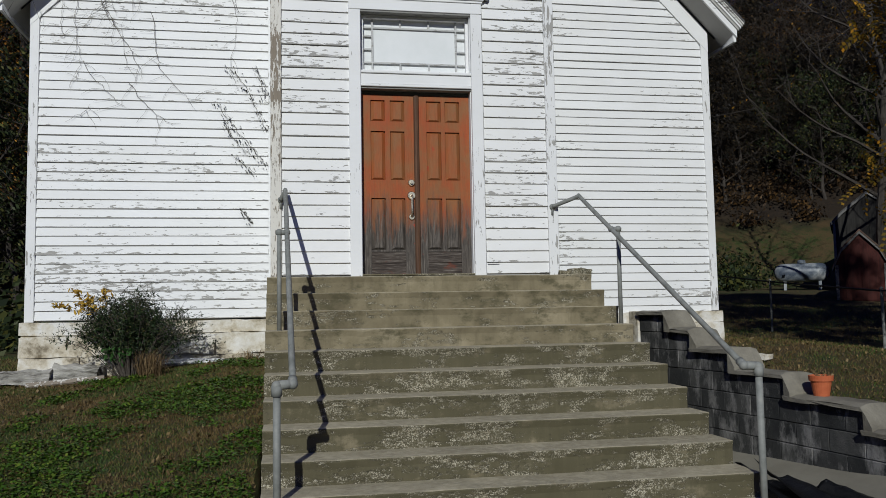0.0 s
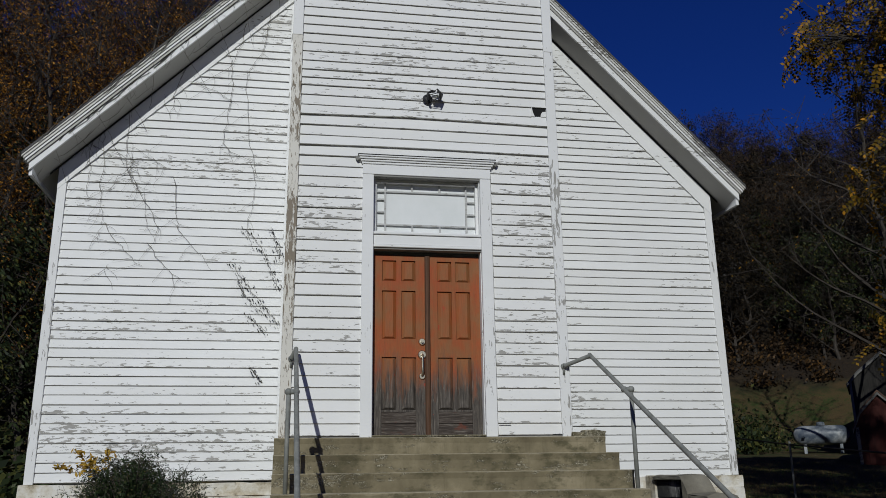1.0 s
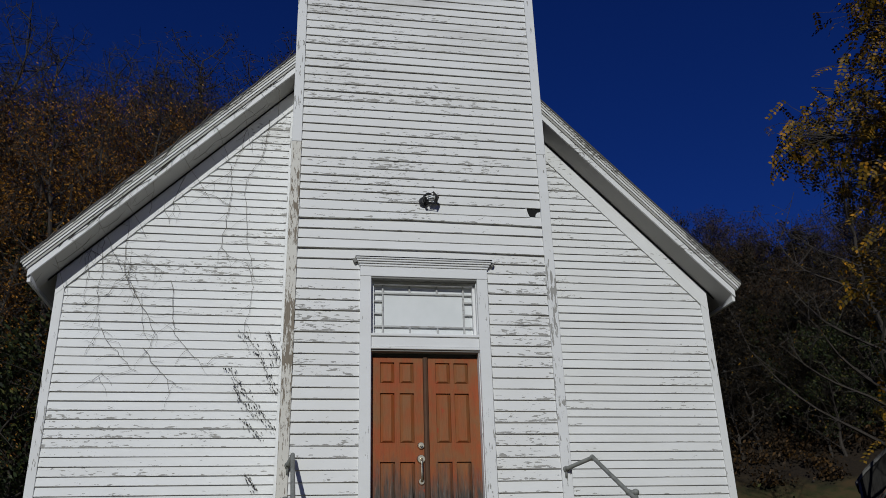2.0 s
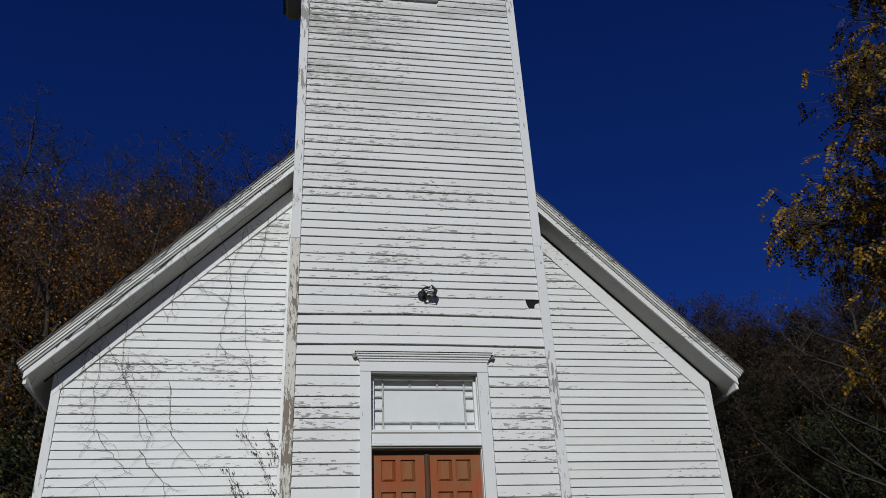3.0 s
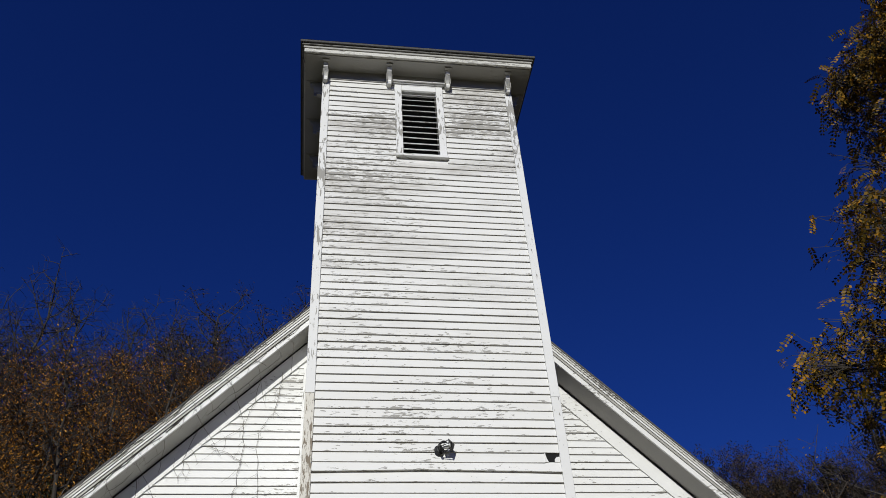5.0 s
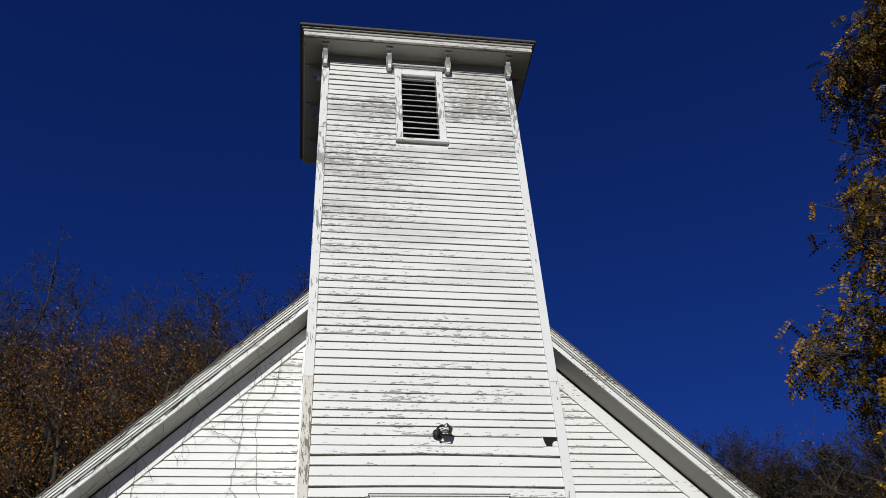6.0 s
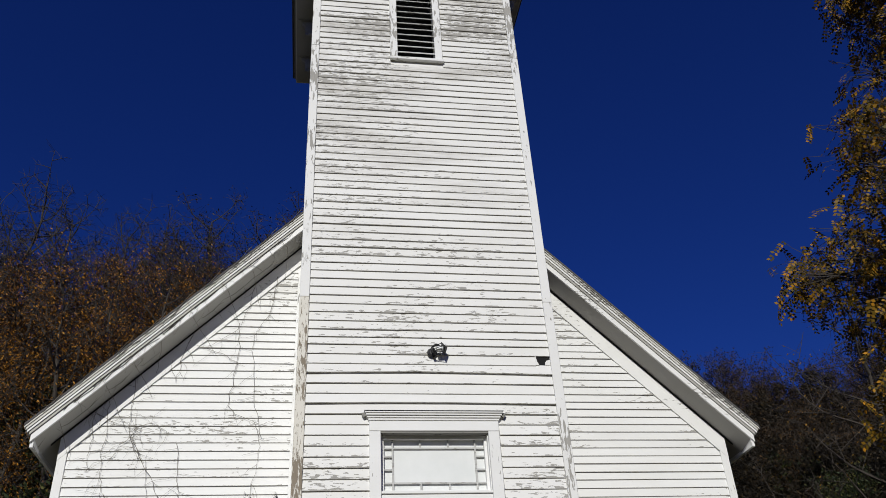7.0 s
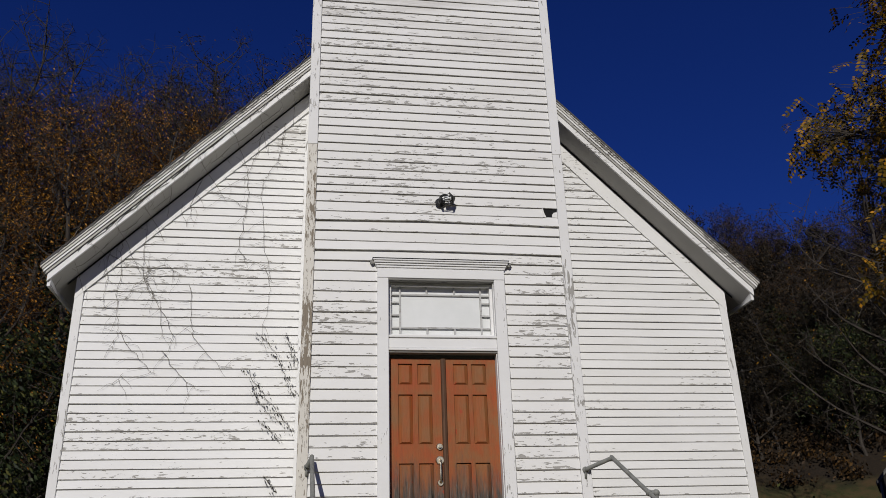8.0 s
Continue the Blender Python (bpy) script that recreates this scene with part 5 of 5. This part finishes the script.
def grow(rnd, height, spread, twigs, upright=0.5, first=0.25):
    """The limbs of a tree: lists of points with radii, and the twig ends."""
    limbs, tips = [], []
    trunk = [Vector((0, 0, -0.3))]
    lean = Vector((rnd.uniform(-0.06, 0.06), rnd.uniform(-0.06, 0.06), 0))
    n_ = 9
    for i in range(1, n_ + 1):
        trunk.append(Vector((rnd.gauss(0, 0.1), rnd.gauss(0, 0.1), height * 0.92 * i / n_)) + lean * height * i / n_)
    r0 = height * 0.014
    limbs.append((smooth_line(trunk, 2), r0, r0 * 0.12, 7))
    nb = twigs
    for i in range(nb):
        q = first + (1 - first) * (i + rnd.random()) / nb
        p = trunk[min(n_, int(q * n_))].lerp(trunk[min(n_, int(q * n_) + 1)], (q * n_) % 1)
        a_ = i * 2.4 + rnd.uniform(-0.4, 0.4)
        ln = spread * (1.1 - 0.75 * q) * rnd.uniform(0.7, 1.15) + 0.3
        d = Vector((math.cos(a_), math.sin(a_), upright + rnd.uniform(-0.15, 0.3))).normalized()
        pts = [p]
        for s_ in range(4):
            d = (d + Vector((rnd.gauss(0, 0.16), rnd.gauss(0, 0.16), 0.12 + rnd.gauss(0, 0.1)))).normalized()
            pts.append(pts[-1] + d * ln / 4)
        limbs.append((smooth_line(pts, 2), r0 * (0.45 - 0.3 * q), r0 * 0.05, 5))
        for s_ in range(7):
            b0 = pts[1 + s_ % 4].lerp(pts[min(4, 2 + s_ % 4)], rnd.random())
            d2 = Vector((rnd.gauss(0, 1), rnd.gauss(0, 1), rnd.gauss(0.45, 0.7))).normalized()
            l2 = ln * rnd.uniform(0.22, 0.45)
            q2 = [b0, b0 + d2 * l2 * 0.5 + Vector((0, 0, l2 * 0.05)), b0 + d2 * l2 + Vector((rnd.gauss(0, 0.1), rnd.gauss(0, 0.1), l2 * 0.15)) * 0.6]
            limbs.append((q2, r0 * 0.085, r0 * 0.04, 4))
            for t_ in range(4):
                b1 = q2[1].lerp(q2[2], rnd.random())
                d3 = Vector((rnd.gauss(0, 1), rnd.gauss(0, 1), rnd.gauss(0.3, 0.8))).normalized()
                e1 = b1 + d3 * rnd.uniform(0.25, 0.7)
                limbs.append(([b1, b1.lerp(e1, 0.5) + Vector((0, 0, 0.03)), e1], r0 * 0.042, r0 * 0.020, 3))
                tips.append((b1, e1))
    return limbs, tips


def make_tree(name, seed, height, spread, twigs, leaf, per_tip, size, label, scatter=0.16, upright=0.5, first=0.25, category="tree", group="trees on the hillside", skip=0.0):
    rnd = random.Random(seed)
    limbs, tips = grow(rnd, height, spread, twigs, upright, first)
    th = thing(name, label, category, group=group)
    bm = bmesh.new()
    for pts, r0, r1, sides in limbs:
        tube(bm, pts, r0, sides, r1)
    part("trunk", bm, M["bark"], th)
    if leaf:
        vs, fs = [], []
        for b1, e1 in tips:
            if rnd.random() < skip:
                continue
            for i in range(per_tip):
                c = b1.lerp(e1, rnd.uniform(0.2, 1.15)) + Vector((rnd.gauss(0, scatter), rnd.gauss(0, scatter), rnd.gauss(-0.03, scatter)))
                n_ = Vector((rnd.gauss(0, 1), rnd.gauss(0, 1), rnd.gauss(0, 1))).normalized()
                u = n_.orthogonal().normalized() * size * rnd.uniform(0.7, 1.25)
                w = n_.cross(u) * 0.38
                o = len(vs)
                vs += [c - u, c + w, c + u, c - w]
                fs.append((o, o + 1, o + 2, o + 3))
        me = bpy.data.meshes.new("crown")
        me.from_pydata([tuple(q) for q in vs], [], fs)
        me.materials.append(M[leaf])
        cr = new("crown", me)
        cr.parent = th
    return th


kinds = [
    make_tree("tree", 1, 13.0, 4.2, 20, "leaf_orange", 9, 0.055, "tall tree with thin orange autumn leaves on the hillside", skip=0.1, first=0.15),
    make_tree("tree", 2, 14.0, 4.6, 26, "leaf_brown", 2, 0.07, "nearly bare tall tree with a few brown leaves", upright=0.6, skip=0.35, first=0.35),
    make_tree("tree", 3, 11.0, 4.0, 20, "leaf_brown", 5, 0.09, "brown-leaved autumn oak on the hillside", skip=0.1, first=0.12),
    make_tree("tree", 4, 14.0, 4.8, 28, None, 0, 0.1, "bare leafless tree on the hillside", upright=0.65, first=0.35),
    make_tree("tree", 5, 8.0, 3.6, 20, "leaf_green", 10, 0.10, "dull green understorey tree at the foot of the hill", first=0.05, skip=0.05),
    make_tree("tree", 6, 9.0, 3.8, 20, "leaf_shade", 11, 0.11, "dark shaded tree at the foot of the hill", first=0.05, skip=0.05),
]
rt = random.Random(77)
spots = []
for az0, az1, r0, r1, count, mix, grown in (
        (-27, -6, 27, 34, 26, (0, 0, 2, 0, 4, 4), 1.0), (-28, -3, 33, 40, 30, (0, 2, 1, 0), 0.98), (-28, -13, 38, 47, 20, (1, 3, 1, 3, 3), 1.04), (-12.5, 2, 38, 46, 24, (1, 3, 1, 3, 2), 1.15),
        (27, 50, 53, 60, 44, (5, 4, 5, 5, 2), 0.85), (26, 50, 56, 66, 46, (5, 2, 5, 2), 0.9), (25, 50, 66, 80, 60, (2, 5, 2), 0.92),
        # last group is out of view on the right, added to shade the lawn
        (-70, -28, 30, 44, 10, (0, 1, 2, 4), 1.0), (4, 24, 34, 48, 10, (1, 2, 0), 1.0), (52, 78, 20, 34, 9, (2, 0, 2), 1.2)):
    for i in range(count):
        az = az0 + (az1 - az0) * (i + rt.random()) / count
        r = rt.uniform(r0, r1)
        spots.append((az, r, mix[rt.randrange(len(mix))], grown))
used = set()
for az, r, n_, grown in spots:
    x, y, z = at_sight(az, r)
    m = pose(x, y, z - 0.1, rt.uniform(-3, 3), rt.uniform(-3, 3), rt.uniform(0, 360)) @ Matrix.Diagonal((1, 1, 1, 1))
    sc = rt.uniform(0.82, 1.15) * grown
    if n_ not in used:
        used.add(n_)
        ob = kinds[n_]
        ob.matrix_basis = m
    else:
        ob = copy_thing(kinds[n_], m)
    ob.scale = (sc, sc, sc * rt.uniform(0.92, 1.1))

# walnut beside the church, its crown hanging into the sky


def walnut(seed, label, profile, height, clumps):
    """A tree with drooping compound leaves in clumps; profile: crown radius by height."""
    rnd = random.Random(seed)
    th = thing("tree", label, "tree", group="trees beside the lawn")
    zs_, rs_ = [p[0] for p in profile], [p[1] for p in profile]
    bm = bmesh.new()
    trunk = smooth_line([(0, 0, -0.3), (0.1, 0.05, height * 0.3), (-0.1, 0.1, height * 0.6), (0.05, 0, height)], 4)
    tube(bm, trunk, 0.24, 9, 0.03)
    vs, fs = [], []
    for i in range(clumps):
        z = rnd.uniform(zs_[0], zs_[-1])
        lobe = 1.0 + 0.13 * math.sin(z * 2.1 + 1.0)
        R = float(np.interp(z, zs_, rs_)) * lobe * rnd.uniform(0.35, 1.0) ** 0.5
        if (12.7 < z < 13.9 and R > 1.0) or (z < 6.5 and rnd.random() < 0.6):
            continue
        a_ = rnd.uniform(0, 6.283)
        c = Vector((math.cos(a_) * R, math.sin(a_) * R, z))
        zt = max(1.5, z - R * rnd.uniform(0.35, 0.8))
        mid = Vector((c.x * 0.5 + rnd.gauss(0, 0.2), c.y * 0.5 + rnd.gauss(0, 0.2), zt + (z - zt) * 0.72))
        tube(bm, smooth_line([(0, 0, zt), mid, c], 4), 0.035, 4, 0.008)
        for j in range(rnd.randint(13, 20)):
            o = c + Vector((rnd.gauss(0, 0.30), rnd.gauss(0, 0.30), rnd.gauss(0, 0.24)))
            tube(bm, [c.lerp(mid, rnd.uniform(0, 0.3)), c.lerp(o, 0.6) + Vector((0, 0, 0.06)), o], 0.008, 3, 0.004)
            d = Vector((rnd.gauss(0, 1), rnd.gauss(0, 1), -0.9)).normalized()
            side = d.cross(Vector((rnd.gauss(0, 1), rnd.gauss(0, 1), rnd.gauss(0, 1)))).normalized()
            ln = rnd.uniform(0.28, 0.5)
            for q in range(7):
                p = o + d * ln * q / 6 + Vector((0, 0, -0.05 * (q / 6) ** 2))
                for sg in (-1, 1):
                    u = (side * sg + d * 0.5 + Vector((rnd.gauss(0, 0.2), rnd.gauss(0, 0.2), -0.2))).normalized() * rnd.uniform(0.065, 0.105)
                    w = u.cross(d).cross(u).normalized() * 0.029
                    n0 = len(vs)
                    vs += [tuple(p), tuple(p + u * 0.5 + w), tuple(p + u), tuple(p + u * 0.5 - w)]
                    fs.append((n0, n0 + 1, n0 + 2, n0 + 3))
    part("trunk", bm, M["bark"], th)
    me = bpy.data.meshes.new("crown")
    me.from_pydata(vs, [], fs)
    me.materials.append(M["leaf_gold"])
    new("crown", me).parent = th
    return th


near = walnut(31, "walnut tree with drooping yellow-green leaves and dark limbs", ((2.8, 4.8), (5.0, 4.9), (7.3, 5.2), (9.4, 5.6), (11.2, 4.6), (12.6, 3.2), (13.2, 1.0), (14.2, 3.0), (15.5, 3.1), (17.2, 1.4)), 17.0, 900)
x, y, z = at_sight(56.0, 14.0)
near.matrix_basis = pose(x, y, z, 0, 0, 40) @ Matrix.Scale(0.824, 4)
# unseen second walnut, added to keep the lawn and sheds in shade
x, y, z = at_sight(66, 21)
copy_thing(near, pose(x, y, z, 0, 0, 160))
thin = make_tree("tree", 32, 12.0, 5.0, 26, "leaf_gold", 2, 0.05, "slender tree losing its yellow leaves", scatter=0.2, upright=0.5, first=0.2, group="trees beside the lawn", skip=0.6)
x, y, z = at_sight(38.5, 34)
thin.matrix_basis = pose(x, y, z, 0, 0, 0) @ Matrix.Diagonal((1.25, 1.25, 1.3, 1))


# ---- grass, fallen leaves, brush ----
k = Mat("grass blade")
a, b_ = k.noise(k.pos(), 0.9, 6, 0.65), k.noise(k.pos(), 7, 6, 0.75)
s = k.math("ADD", k.math("ADD", k.math("MULTIPLY", a, 0.5), k.math("MULTIPLY", b_, 0.35)), k.math("MULTIPLY", k.island(), 0.15))
M["blade"] = k.done(k.ramp(s, [(0.41, (0.135, 0.085, 0.032)), (0.49, (0.115, 0.085, 0.028)), (0.55, (0.06, 0.080, 0.014)), (0.62, (0.034, 0.078, 0.009))]), 0.7)


def blades(name, zones, label, seed):
    rng = np.random.default_rng(seed)
    vs, fs = [], []
    for x0, x1, y0, y1, count, tall in zones:
        for i in range(count):
            x, y = rng.uniform(x0, x1), rng.uniform(y0, y1)
            if x > 0 and x < wall_x(y) + 0.34 and y < 1.0:
                continue
            if y > 1.98 and abs(x) < 4.7:
                continue
            z = ground_z(x, y)
            h = tall * rng.uniform(0.5, 1.3)
            a_ = rng.uniform(0, 6.28)
            w = 0.0045 + 0.004 * rng.random()
            dx, dy = math.cos(a_) * w, math.sin(a_) * w
            lx, ly = rng.normal(0, h * 0.5), rng.normal(0, h * 0.5)
            o = len(vs)
            vs += [(x - dx, y - dy, z - 0.005), (x + dx, y + dy, z - 0.005), (x + lx, y + ly, z + h)]
            fs.append((o, o + 1, o + 2))
    me = bpy.data.meshes.new(name)
    me.from_pydata(vs, [], fs)
    me.materials.append(M["blade"])
    return tagged(new(name, me), label, "grass", kind="stuff")


blades("grass", ((-6.2, -1.6, -4.5, 2.3, 110000, 0.022), (-9.0, -4.6, 2.0, 9.0, 9000, 0.05), (3.2, 8.0, -3.0, 6.0, 30000, 0.035), (5.0, 16.0, 6.0, 18.0, 16000, 0.06)), "short green and tan autumn grass", 4)
M["litter"] = leaf_mat("fallen leaf", [(0.0, (0.045, 0.032, 0.016)), (0.6, (0.11, 0.075, 0.033)), (1.0, (0.22, 0.155, 0.07))])
rng = np.random.default_rng(9)
vs, fs = [], []
for x0, x1, y0, y1, count in ((-6.0, -1.6, -4.0, 2.0, 1600), (3.3, 9.0, -2.6, 7.0, 4000), (5.0, 18.0, 6.0, 20.0, 6000)):
    for i in range(count):
        x, y = rng.uniform(x0, x1), rng.uniform(y0, y1)
        if x > 0 and x < wall_x(y) + 0.34:
            continue
        z = ground_z(x, y) + 0.018
        sz, a_ = rng.uniform(0.010, 0.024), rng.uniform(0, 6.28)
        u = np.array([math.cos(a_) * sz, math.sin(a_) * sz, rng.normal(0, 0.012)])
        w = np.array([-math.sin(a_) * sz * 0.6, math.cos(a_) * sz * 0.6, rng.normal(0, 0.012)])
        c = np.array([x, y, z])
        o = len(vs)
        vs += [tuple(c - u), tuple(c + w), tuple(c + u), tuple(c - w)]
        fs.append((o, o + 1, o + 2, o + 3))
me = bpy.data.meshes.new("fallen_leaves")
me.from_pydata(vs, [], fs)
me.materials.append(M["litter"])
tagged(new("fallen_leaves", me), "scattered brown and tan fallen leaves", "leaves", kind="stuff")

rng = np.random.default_rng(19)
vs, fs = [], []
while len(fs) < 30000:
    x, y = rng.uniform(-6.2, -1.58), rng.uniform(-4.5, 1.8)
    v_ = 0.09 * (x + 4.2) * (y < 0.4) + noise.noise(Vector((x * 1.1, y * 1.1, 4.0))) + 0.5 * noise.noise(Vector((x * 3.1, y * 3.1, 8.0)))
    if v_ + rng.normal(0, 0.08) < 0.17:
        continue
    c = np.array([x, y, ground_z(x, y) + rng.uniform(0.012, 0.045)])
    sz, a_ = rng.uniform(0.008, 0.017), rng.uniform(0, 6.28)
    u = np.array([math.cos(a_) * sz, math.sin(a_) * sz, rng.normal(0, 0.005)])
    w = np.array([-math.sin(a_) * sz, math.cos(a_) * sz, rng.normal(0, 0.005)])
    o = len(vs)
    vs += [tuple(c - u), tuple(c + w), tuple(c + u), tuple(c - w)]
    fs.append((o, o + 1, o + 2, o + 3))
me = bpy.data.meshes.new("clover")
me.from_pydata(vs, [], fs)
me.materials.append(leaf_mat("clover leaf", [(0.0, (0.026, 0.062, 0.006)), (0.7, (0.056, 0.115, 0.011)), (1.0, (0.12, 0.15, 0.02))]))
tagged(new("clover", me), "bright green clover patches in the lawn", "clover", kind="stuff")

# brush along the foot of the hill
for az0, az1, r0, r1, count, leaf, label in ((-26, -9, 20, 30, 5200, "leaf_green", "dark green brush at the foot of the slope"), (28, 45, 50, 56, 9000, "leaf_brown", "brown brush and saplings at the foot of the hill"), (26, 30.6, 38, 46, 3000, "leaf_green", "green shrubs along the edge of the lawn")):
    rr = random.Random(int(az0 * 7 + count))
    vs, fs = [], []
    clumps = []
    for i in range(30):
        x, y, z = at_sight(rr.uniform(az0, az1), rr.uniform(r0, r1))
        clumps.append((x, y, z, rr.uniform(0.8, 1.8)))
    for i in range(count):
        cx, cy, cz, cr_ = clumps[rr.randrange(len(clumps))]
        d = Vector((rr.gauss(0, 0.5), rr.gauss(0, 0.5), abs(rr.gauss(0, 0.55)))) * cr_
        c = Vector((cx, cy, cz)) + d
        n_ = Vector((rr.gauss(0, 1), rr.gauss(0, 1), rr.gauss(0, 1))).normalized()
        u = n_.orthogonal().normalized() * rr.uniform(0.08, 0.16)
        w = n_.cross(u) * 0.5
        o = len(vs)
        vs += [tuple(q) for q in (c - u, c + w, c + u, c - w)]
        fs.append((o, o + 1, o + 2, o + 3))
    me = bpy.data.meshes.new("brush")
    me.from_pydata(vs, [], fs)
    me.materials.append(M[leaf])
    tagged(new("brush", me), label, "brush", kind="stuff")
